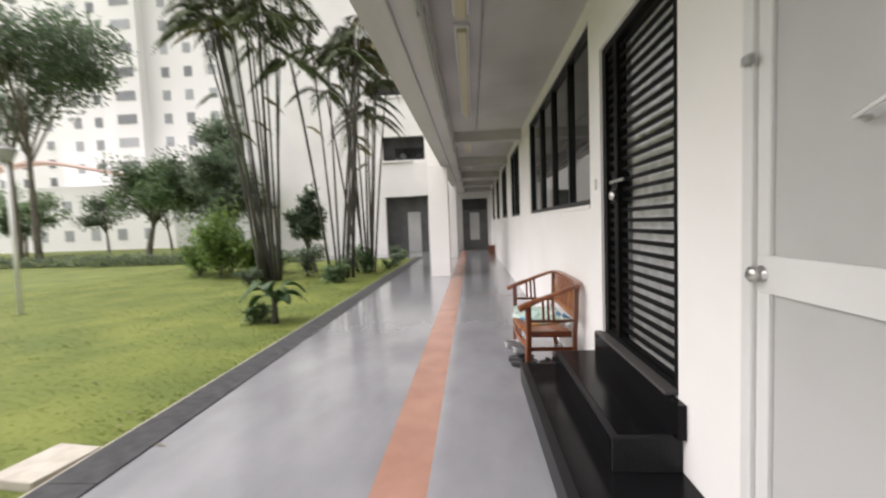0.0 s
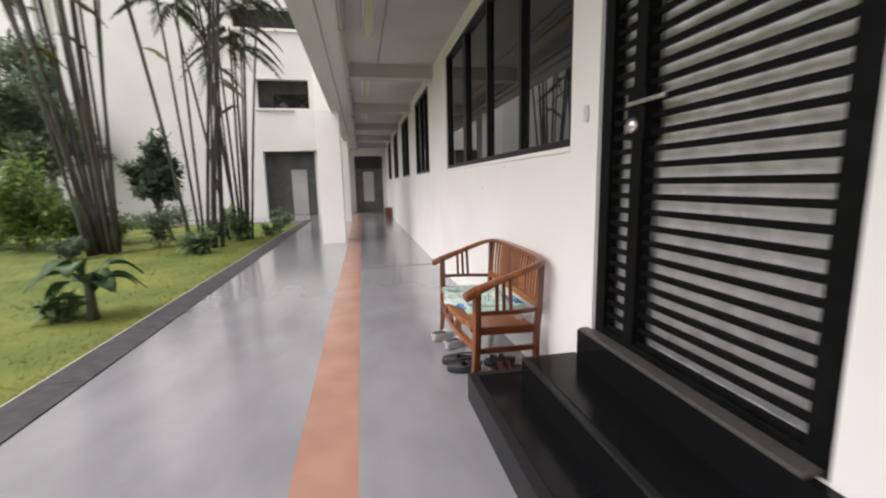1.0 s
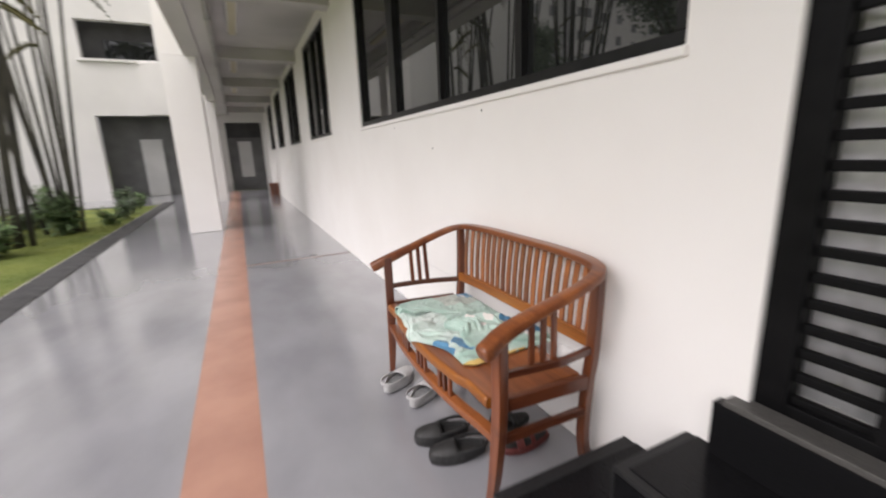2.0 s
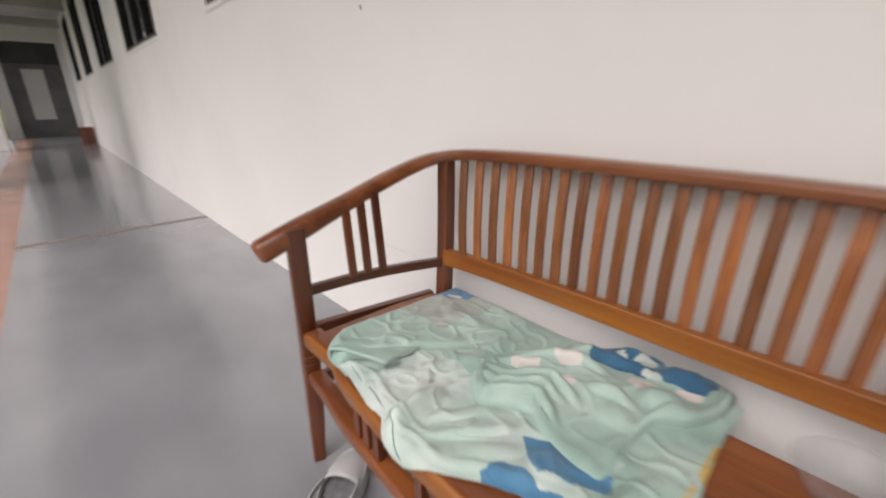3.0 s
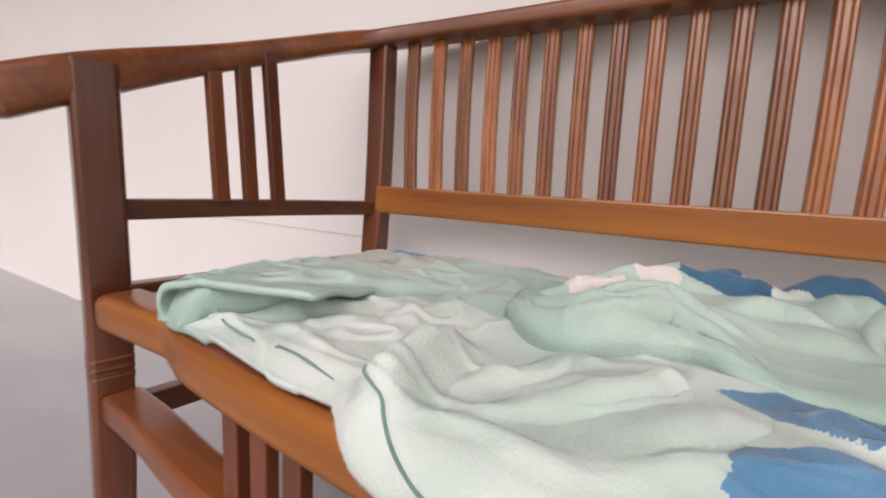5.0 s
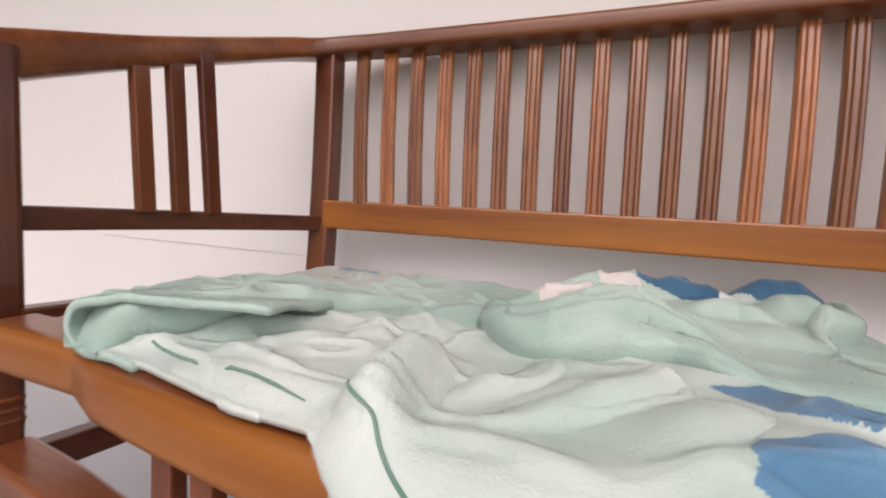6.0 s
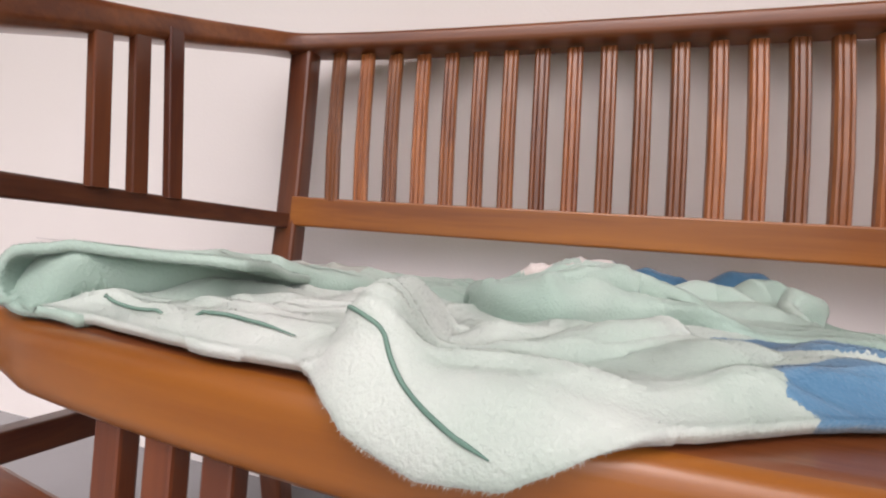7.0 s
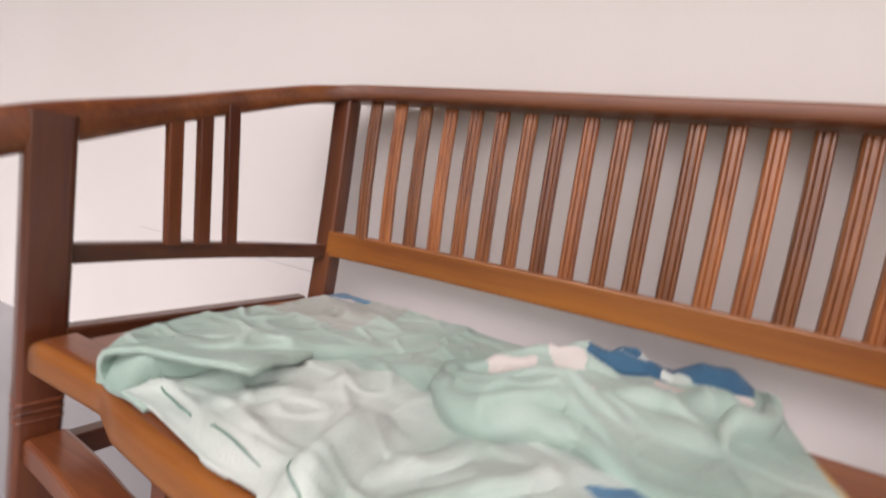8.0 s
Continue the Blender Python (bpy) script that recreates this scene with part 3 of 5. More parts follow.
part("arched_canopy", bm, PINK, low, "pink arched canopy edge")
first = None
for k in range(11):
    for z in (1.0, 4.2):
        if first is None:
            first = boxes("window", WIN_FAR, low, (-0.5, 0.5, -0.05, 0.2, 0, 1.2))
            ob = first
        else:
            ob = new("window", first.data)
            ob.parent = low
        ob.location = (-20 + 3.1 * k, 0, z)
tagged(low, "low white podium block with an arched pink canopy", "building")

# ---- bench ----
MID, HALF = 5.219, 0.576
bench = root("wooden_bench", -0.33, MID, 0)


def local(p, s=1):
    """From far-end coordinates to the bench's own, mirrored for s = -1."""
    # the other end stands squarer: its back corner lies further out
    out = 0.0
    if s < 0:
        out = max(0.0, min(1.0, (p[0] + 0.45) / 0.32)) * (0.045 + 0.045 * max(0.0, min(1.0, p[2] / 0.5)))
    return (p[0] + 0.33, s * (p[1] - MID + out), p[2])


half_rail = [(-0.6065, 5.838, 0.646), (-0.6040, 5.8377, 0.647), (-0.596, 5.8365, 0.650), (-0.580, 5.833, 0.657), (-0.50, 5.818, 0.692), (-0.37, 5.803, 0.742), (-0.24, 5.788, 0.792), (-0.145, 5.762, 0.828),
             (-0.092, 5.728, 0.844), (-0.066, 5.675, 0.853), (-0.050, 5.58, 0.858), (-0.041, 5.40, 0.861)]
half_size = [(0.040, 0.034), (0.050, 0.044), (0.059, 0.053), (0.061, 0.054), (0.062, 0.050), (0.056, 0.038), (0.052, 0.036), (0.052, 0.034), (0.054, 0.031), (0.057, 0.029), (0.060, 0.028), (0.060, 0.028)]
pts = [local(p) + s for p, s in zip(half_rail, half_size)]
pts += [(0.290, 0.0, 0.861, 0.060, 0.028)]
pts += [local(p, -1) + s for p, s in list(zip(half_rail, half_size))[::-1]]
line = bez(pts, 5)
bm = bmesh.new()
sweep(bm, [tuple(q[:3]) for q in line], [(max(q[3], 0.01), max(q[4], 0.01)) for q in line], corner=0.27, steps=4)
part("top_rail", bm, TEAK_Y, bench, "reddish curved arm and back rail", smooth=True)

for s in (1, -1):
    bm = bmesh.new()
    leg = bez([local((-0.516, 5.808, 0.70), s), local((-0.516, 5.808, 0.45), s), local((-0.519, 5.804, 0.31), s), local((-0.529, 5.793, 0.12), s), local((-0.541, 5.780, 0.0), s)], 4)
    sz = bez([(0.048, 0.042), (0.048, 0.042), (0.047, 0.042), (0.042, 0.036), (0.032, 0.030)], 4)
    sweep(bm, leg, [tuple(q) for q in sz], corner=0.14, side_hint=Vector((1, -0.25 * s, 0)), steps=3)
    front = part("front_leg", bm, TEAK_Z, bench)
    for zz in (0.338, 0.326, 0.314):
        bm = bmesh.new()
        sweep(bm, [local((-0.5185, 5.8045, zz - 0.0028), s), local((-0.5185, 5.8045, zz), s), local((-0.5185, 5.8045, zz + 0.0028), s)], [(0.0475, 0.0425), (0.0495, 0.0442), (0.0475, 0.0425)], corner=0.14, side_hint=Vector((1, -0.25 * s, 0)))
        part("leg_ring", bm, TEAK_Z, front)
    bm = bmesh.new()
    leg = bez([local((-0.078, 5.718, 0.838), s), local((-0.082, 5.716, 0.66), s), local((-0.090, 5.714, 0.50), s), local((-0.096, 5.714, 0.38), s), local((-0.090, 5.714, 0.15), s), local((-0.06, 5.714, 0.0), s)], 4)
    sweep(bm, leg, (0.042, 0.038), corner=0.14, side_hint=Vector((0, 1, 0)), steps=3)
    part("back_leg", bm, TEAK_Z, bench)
    # side rails
    bm = bmesh.new()
    sweep(bm, bez([local((-0.495, 5.802, 0.527), s), local((-0.37, 5.792, 0.527), s), local((-0.24, 5.764, 0.527), s), local((-0.10, 5.715, 0.527), s)], 4), (0.022, 0.027), corner=0.14)
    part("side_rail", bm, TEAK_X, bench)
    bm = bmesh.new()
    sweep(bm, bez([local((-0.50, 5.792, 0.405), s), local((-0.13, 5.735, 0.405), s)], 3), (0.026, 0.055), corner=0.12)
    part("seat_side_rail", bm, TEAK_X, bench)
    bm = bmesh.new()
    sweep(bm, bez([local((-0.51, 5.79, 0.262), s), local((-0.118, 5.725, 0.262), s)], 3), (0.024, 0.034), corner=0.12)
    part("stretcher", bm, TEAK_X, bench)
    for x, y, lean in ((-0.377, 5.778, 0.004), (-0.331, 5.774, 0.006), (-0.286, 5.766, 0.010)):
        zt = 0.725 + (x + 0.37) * 0.385
        bm = bmesh.new()
        sweep(bm, [local((x, y, 0.538), s), local((x - lean, y + 0.008, zt + 0.01), s)], (0.022, 0.013), corner=0.16, side_hint=Vector((1, 0, 0)))
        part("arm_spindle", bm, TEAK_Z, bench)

# back: lower rail and grooved slats
bm = bmesh.new()
sweep(bm, bez([(0.252, -0.585, 0.545), (0.253, -0.2, 0.545), (0.253, 0.2, 0.545), (0.247, 0.37, 0.545), (0.234, 0.485, 0.545)], 6), (0.024, 0.052), corner=0.14)
part("back_rail", bm, TEAK_ORANGE, bench, "orange-brown lower back rail")
bm = bmesh.new()
prof = [(-0.0125, 0.005), (-0.0125, -0.003), (-0.0095, -0.006), (-0.0062, -0.006), (-0.0045, -0.0042), (-0.0028, -0.006), (0.0028, -0.006), (0.0045, -0.0042), (0.0062, -0.006), (0.0095, -0.006), (0.0125, -0.003), (0.0125, 0.005)]
ends = []
for z, x in ((0.566, 0.256), (0.66, 0.262), (0.75, 0.272), (0.842, 0.286)):
    ends.append([bm.verts.new((x + d, a, z - 0.566)) for a, d in prof])
for a, b in zip(ends, ends[1:]):
    for k in range(len(prof)):
        bm.faces.new((a[k], a[(k + 1) % len(prof)], b[(k + 1) % len(prof)], b[k]))
slat = part("back_slat", bm, TEAK_SLAT, bench)
N_SLAT = 20
for k in range(N_SLAT):
    ob = slat if k == 0 else new("back_slat", slat.data)
    ob.parent = bench
    # the slats fan out a little and the back bows forward at its far end
    foot, head = 5.633 - MID - 0.0498 * k, 5.656 - MID - 0.05167 * k
    ob.location = (0.004 - 0.024 * max(0.0, 1 - k / 3.5) ** 1.5, foot, 0.566)
    ob.rotation_euler[0] = -math.atan2(head - foot, 0.271)

# seat boards and bowed front rail
def front_x(y):
    d = abs(y)
    if d > 0.40:
        return 0.33 - 0.546
    if d > 0.345:
        return 0.33 - 0.546 - 0.018 * (0.40 - d) / 0.055
    return 0.33 - 0.564 - 0.022 * (1 - (d / 0.345) ** 2)


edges = np.linspace(0.33 - 0.50, 0.33 - 0.135, 6)
for a, b in zip(edges, edges[1:]):
    bm = bmesh.new()
    box(bm, a + 0.0002, b - 0.0002, -0.568, 0.52, 0.408, 0.4285, bevel=0.0006)
    part("seat_board", bm, TEAK_Y, bench)
bm = bmesh.new()
rows = []
for k in range(61):
    y = -0.545 + 1.09 * k / 60
    x = front_x(y)
    low = 0.386 - 0.004 * max(0, 1 - (abs(y) / 0.40) ** 2)
    back = 0.33 - 0.4985
    ring = [(back, 0.408), (back, 0.430), (x + 0.018, 0.430), (x + 0.010, 0.4293), (x + 0.004, 0.4268), (x + 0.001, 0.4225), (x, 0.417), (x, low + 0.012), (x + 0.002, low + 0.005), (x + 0.007, low), (x + 0.026, low), (x + 0.030, 0.404)]
    rows.append([bm.verts.new((p, y, z)) for p, z in ring])
for a, b in zip(rows, rows[1:]):
    for k in range(12):
        f = bm.faces.new((a[k], a[(k + 1) % 12], b[(k + 1) % 12], b[k]))
        f.material_index = 1 if k < 3 else 0
        f.smooth = 1 < k < 9
bm.faces.new(rows[0]), bm.faces.new(rows[-1][::-1])
part("seat_front", bm, TEAK_ORANGE, bench, "bowed orange-brown seat front").data.materials.append(TEAK_Y)
bm = bmesh.new()
sweep(bm, bez([(-0.188, -0.56, 0.277), (-0.198, -0.46, 0.279), (-0.218, -0.3, 0.279), (-0.228, 0, 0.276), (-0.218, 0.3, 0.279), (-0.198, 0.46, 0.279), (-0.188, 0.56, 0.277)], 6), (0.044, 0.034), corner=0.14)
part("front_stretcher", bm, TEAK_Y, bench)
for c in (0.230, 0.0, -0.230):
    for d in (-0.042, 0.0, 0.042):
        y = c + d
        x = front_x(y) + 0.018
        zl = 0.285
        bm = bmesh.new()
        sweep(bm, [(x, y, zl + 0.012), (x, y, 0.395)], (0.014, 0.020), corner=0.15, side_hint=Vector((1, 0, 0)))
        part("front_spindle", bm, TEAK_Z, bench)
tagged(bench, "reddish teak bench with slatted back standing against the wall", "bench")

# ---- blanket ----
MINT = material("mint_fleece", (0.29, 0.435, 0.37), 0.95, color2=(0.45, 0.575, 0.51), scale=5, detail=3, bump=0.25, bump_scale=420, low=0.3, high=0.62)
DEEP = material("navy_fleece", (0.022, 0.095, 0.18), 0.95, color2=(0.055, 0.165, 0.27), scale=9, bump=0.25, bump_scale=420)
BLUE = material("blue_fleece", (0.065, 0.20, 0.34), 0.95, color2=(0.12, 0.29, 0.44), scale=9, bump=0.25, bump_scale=420)
CREAM = material("cream_fleece", (0.66, 0.60, 0.56), 0.95, color2=(0.72, 0.68, 0.64), scale=9, bump=0.25, bump_scale=420)
YELLOW = material("yellow_fleece", (0.55, 0.33, 0.06), 0.95, color2=(0.62, 0.45, 0.15), scale=9, bump=0.25, bump_scale=420)
PALE = material("pale_fleece", (0.43, 0.545, 0.485), 0.95, color2=(0.61, 0.675, 0.635), scale=7, detail=3, bump=0.25, bump_scale=420, low=0.35, high=0.6)
DUN = material("dun_fleece", (0.36, 0.40, 0.35), 0.95, color2=(0.46, 0.50, 0.45), scale=7, bump=0.25, bump_scale=420)
PIPING = material("green_piping", (0.11, 0.215, 0.175), 0.95, color2=(0.17, 0.29, 0.24), scale=20)
for m in (MINT, BLUE, CREAM, YELLOW, PALE, DUN, DEEP):
    m.node_tree.nodes["Principled BSDF"].inputs["Sheen Weight"].default_value = 0.3
    m.node_tree.nodes["Principled BSDF"].inputs["Sheen Roughness"].default_value = 0.5



def fuzzy(m):
    """The same cloth colour for single fibres, which let light through."""
    f = m.copy()
    f.name = m.name + "_fibre"
    n, link = f.node_tree.nodes, f.node_tree.links.new
    b = n["Principled BSDF"]
    glow, mix = n.new("ShaderNodeBsdfTranslucent"), n.new("ShaderNodeMixShader")
    mix.inputs[0].default_value = 0.15
    if b.inputs["Normal"].links:
        f.node_tree.links.remove(b.inputs["Normal"].links[0])
    link(b.inputs["Base Color"].links[0].from_socket, glow.inputs["Color"])
    link(b.outputs[0], mix.inputs[1])
    link(glow.outputs[0], mix.inputs[2])
    link(mix.outputs[0], n["Material Output"].inputs["Surface"])
    return f


SEAT_Z = 0.431


def lerp_table(table, v):
    return float(np.interp(v, [a for a, _ in table], [b for _, b in table]))


FRONT_EDGE = [(4.90, -0.46), (4.93, -0.505), (5.00, -0.502), (5.06, -0.506), (5.10, -0.514), (5.15, -0.540), (5.20, -0.574), (5.235, -0.590), (5.265, -0.604), (5.295, -0.606), (5.325, -0.597), (5.348, -0.580), (5.365, -0.573),
              (5.42, -0.572), (5.52, -0.553), (5.60, -0.550), (5.65, -0.525), (5.70, -0.45)]
BACK_EDGE = [(4.90, -0.06), (5.0, -0.045), (5.16, -0.06), (5.3, -0.08), (5.5, -0.075), (5.70, -0.075)]
# ridges: path in plan, half-width, height
RIDGES = [
    ([(-0.60, 5.332), (-0.55, 5.328), (-0.49, 5.334), (-0.44, 5.352)], 0.018, 0.032),
    ([(-0.47, 5.385), (-0.42, 5.41), (-0.38, 5.40)], 0.016, 0.009),
    ([(-0.52, 5.53), (-0.46, 5.50), (-0.42, 5.47)], 0.013, 0.012),
    ([(-0.54, 5.48), (-0.48, 5.45), (-0.44, 5.42)], 0.014, 0.009),
    ([(-0.560, 5.275), (-0.51, 5.235), (-0.46, 5.190), (-0.425, 5.16)], 0.010, 0.011),
    ([(-0.530, 5.305), (-0.48, 5.27), (-0.43, 5.24)], 0.012, 0.007),
    ([(-0.54, 5.20), (-0.48, 5.15), (-0.44, 5.10)], 0.020, 0.010),
    ([(-0.50, 5.26), (-0.47, 5.21), (-0.43, 5.17)], 0.016, 0.006),
    ([(-0.53, 5.12), (-0.47, 5.10), (-0.43, 5.06)], 0.030, 0.012),
    ([(-0.50, 4.99), (-0.42, 4.965), (-0.34, 4.955)], 0.014, 0.012),
    ([(-0.16, 5.60), (-0.22, 5.54), (-0.20, 5.45)], 0.026, 0.012),
    ([(-0.36, 5.36), (-0.26, 5.36), (-0.18, 5.32)], 0.030, 0.010),
]


def ridge_height(x, y, ridges, stray=1.0):
    h = 0.0
    wx, wy = noise.noise((x * 11, y * 11, 5.0)), noise.noise((x * 11, y * 11, 8.0))
    fx, fy = noise.noise((x * 28, y * 28, 6.0)), noise.noise((x * 28, y * 28, 7.0))
    x, y = x + stray * (0.016 * wx + 0.005 * fx), y + stray * (0.016 * wy + 0.005 * fy)
    swell = 1.0 + 0.55 * stray * noise.noise((x * 15, y * 15, 11.0))
    for path, wide, tall in ridges:
        best, end = 9.0, 1.0
        last = len(path) - 2
        for k, ((ax, ay), (bx, by)) in enumerate(zip(path, path[1:])):
            dx, dy = bx - ax, by - ay
            t = max(0.0, min(1.0, ((x - ax) * dx + (y - ay) * dy) / (dx * dx + dy * dy)))
            d = math.hypot(x - ax - t * dx, y - ay - t * dy)
            if d < best:
                best = d
                g = (k + t) / (last + 1)
                end = min(1.0, 0.12 + 2.6 * min(g, 1 - g))
        a = tall * end * swell * math.exp(-(best / (wide * 0.92)) ** 2.1)
        h = max(h, a) + 0.3 * min(h, a)
    return h


def flap_height(x, y):
    """The far end is folded back over itself along a slanting line."""
    ax, ay, bx, by = -0.545, 5.575, -0.30, 5.435
    dx, dy = bx - ax, by - ay
    n = math.hypot(dx, dy)
    off = ((x - ax) * -dy + (y - ay) * dx) / n + 0.006 * noise.noise((x * 20, y * 20, 3))
    along = ((x - ax) * dx + (y - ay) * dy) / n
    fade = max(0.0, min(1.0, 1.3 - along / n))
    if off < -0.004:
        return 0.0
    t = min(1.0, (off + 0.004) / 0.011)
    return fade * (0.031 * math.sqrt(max(0.0, 1 - (1 - t) ** 2)) - 0.010 * min(1.0, max(0.0, off - 0.02) / 0.06))


def plan_point(u, v):
    y = 4.90 + 0.80 * u
    xb, xf = lerp_table(BACK_EDGE, y), lerp_table(FRONT_EDGE, y)
    x = xb + (xf - xb) * v
    y += 0.012 * math.sin(9 * x + 3) * (1 - u) - 0.02 * (1 - v) * u
    return x, y


def blanket_point(u, v):
    """u 0..1 from the near end to the far end, v 0..1 from back to front."""
    x, y = plan_point(u, v)
    lip = -0.33 + front_x(y - MID) - 0.004 if abs(y - MID) < 0.5 else -0.60
    rid, fla = ridge_height(x, y, RIDGES, 0.4), flap_height(x, y)
    h = 0.006 + rid + fla + 0.006 * noise.noise((x * 13, y * 13, 1.0)) + 0.0022 * noise.noise((x * 38, y * 38, 4.0))
    crease = 1 - abs(noise.noise((x * 9 + 0.5 * noise.noise((x * 7, y * 7, 2.0)), y * 6.5, 12.0)))
    h += 0.006 * crease ** 9
    h += 0.004 * (1 - abs(noise.noise((x * 15 + 3.0, y * 12, 14.0)))) ** 12
    h = max(h, 0.004)
    edge = min(v, 1 - v, u, 1 - u)
    h *= 0.10 + 0.90 * min(1.0, edge / 0.05)
    z = SEAT_Z + 0.0015 + h
    if x < lip + 0.012:
        over = lip + 0.012 - x
        r = 0.016
        a = min(over / r, math.pi / 2)
        down = max(0.0, over - r * math.pi / 2)
        return lip + 0.012 - (r + 0.4 * h) * math.sin(a) - 0.002, y, z - r * (1 - math.cos(a)) - down * 1.15
    # folds slump towards the front
    slump = min(1.0, (x - lip - 0.012) / 0.03)
    x -= slump * (0.55 * rid + 0.30 * fla)
    y -= slump * 0.38 * fla - 0.22 * slump * rid * math.sin(23 * y)
    return x, y, z


def blob(x, y, cx, cy, rx, ry, turn=0.0):
    c, s = math.cos(turn), math.sin(turn)
    dx, dy = x - cx, y - cy
    wob = 0.25 * noise.noise((x * 16, y * 16, 9))
    return ((dx * c + dy * s) / rx) ** 2 + ((-dx * s + dy * c) / ry) ** 2 < 1 + wob


def inside(x, y, outline):
    """Whether a place of the plan lies within a closed outline, its rim a little uneven."""
    x, y = x + 0.004 * noise.noise((x * 40, y * 40, 1)), y + 0.004 * noise.noise((x * 40, y * 40, 2))
    hit = False
    for (ax, ay), (bx, by) in zip(outline, outline[1:] + outline[:1]):
        if (ay > y) != (by > y) and x < ax + (bx - ax) * (y - ay) / (by - ay):
            hit = not hit
    return hit


UPPER_LEAF = [(-0.430, 5.148), (-0.408, 5.11), (-0.398, 5.06), (-0.400, 5.00), (-0.430, 4.99), (-0.455, 5.04), (-0.468, 5.085), (-0.452, 5.12)]
LOWER_LEAF = [(-0.530, 5.152), (-0.497, 5.136), (-0.482, 5.10), (-0.490, 5.065), (-0.476, 5.035), (-0.500, 5.005), (-0.545, 5.01), (-0.575, 5.06), (-0.570, 5.12)]
BACK_LEAF = [(-0.175, 5.70), (-0.160, 5.62), (-0.115, 5.585), (-0.04, 5.57), (-0.04, 5.72)]


def blanket_slot(x, y, z):
    if inside(x, y, UPPER_LEAF) or inside(x, y, LOWER_LEAF):
        return 1
    if inside(x, y, BACK_LEAF):
        return 2 if blob(x, y, -0.135, 5.625, 0.010, 0.024, 0.5) else 1
    if y < 4.918 and x < -0.20:
        return 3 if noise.noise((x * 25, y * 25, 6)) > -0.25 else 0
    wob = 0.03 * noise.noise((x * 14, y * 14, 2))
    if x < -0.36 + wob and 5.0 + wob < y and flap_height(x, y) < 0.004:
        return 4
    if y > 5.5 and -0.30 + wob < x:
        return 5
    return 0


NU, NV = 400, 300
verts, faces = [], []
for i in range(NU + 1):
    for j in range(NV + 1):
        verts.append(blanket_point(i / NU, j / NV))
for i in range(NU):
    for j in range(NV):
        k = i * (NV + 1) + j
        faces.append((k, k + NV + 1, k + NV + 2, k + 1))
blanket = root("blanket", -0.33, 5.3, SEAT_Z)
verts = [(x + 0.33, y - 5.3, z - SEAT_Z) for x, y, z in verts]
sheet = raw("fleece", verts, faces, MINT, blanket, smooth=True)
for m in (BLUE, CREAM, YELLOW, PALE, DUN, PIPING, DEEP):
    sheet.data.materials.append(m)
for k, p in enumerate(sheet.data.polygons):
    i, j = divmod(k, NV)
    x, y = plan_point((i + 0.5) / NU, (j + 0.5) / NV)
    p.material_index = blanket_slot(x, y, 0)
thick = sheet.modifiers.new("thickness", "SOLIDIFY")
thick.thickness, thick.offset = 0.007, 1.0

# the stitched seam runs a finger's width inside the front edge
def on_cloth(x, y, lift):
    u = (y - 4.90) / 0.80
    xb, xf = lerp_table(BACK_EDGE, y), lerp_table(FRONT_EDGE, y)
    v = min((x - xb) / (xf - xb), 0.995)
    p, q, r = (Vector(blanket_point(*a)) for a in ((u, v), (u + 0.004, v), (u, min(v + 0.004, 1.0))))
    n = (q - p).cross(p - r).normalized()
    n = n if n.z > 0 or n.x < 0 else -n
    return p + n * lift - Vector((-0.33, 5.3, SEAT_Z))


SEAMS = [[(-0.528, 5.352), (-0.546, 5.347), (-0.563, 5.337), (-0.577, 5.321), (-0.586, 5.303), (-0.593, 5.286), (-0.597, 5.270)],
         [(-0.515, 5.552), (-0.532, 5.534), (-0.541, 5.50), (-0.552, 5.42), (-0.560, 5.376)]]
for path, lift, ease in zip(SEAMS, (0.0078, 0.0090), (4, 1)):
    line = [on_cloth(*q, lift) for q in bez(path, 10)]
    for _ in range(ease):
        line = line[:1] + [(a + b * 2 + c) / 4 for a, b, c in zip(line, line[1:], line[2:])] + line[-1:]
    bm = bmesh.new()
    tube(bm, [tuple(q) for q in line], [0.0011 * min(1.0, 0.3 + k / 8, 0.3 + (len(line) - 1 - k) / 8) for k in range(len(line))], 6)
    part("hem", bm, PIPING, blanket, "dark green stitched seam", smooth=True)

# the bunched near half: the cloth lies over itself, thrown up in folds
BUNCH_FRONT = [(-0.350, 5.325), (-0.400, 5.285), (-0.412, 5.245), (-0.385, 5.208), (-0.372, 5.165), (-0.395, 5.128), (-0.408, 5.085), (-0.414, 5.045), (-0.412, 5.014),
               (-0.375, 5.012), (-0.316, 5.020), (-0.235, 5.012), (-0.190, 4.965), (-0.130, 4.938), (-0.070, 4.930)]
BUNCH_BACK = [(-0.300, 5.335), (-0.215, 5.285), (-0.150, 5.235), (-0.100, 5.190), (-0.062, 5.150), (-0.050, 5.110), (-0.045, 5.07), (-0.043, 5.03), (-0.043, 4.99), (-0.045, 4.955), (-0.050, 4.930)]
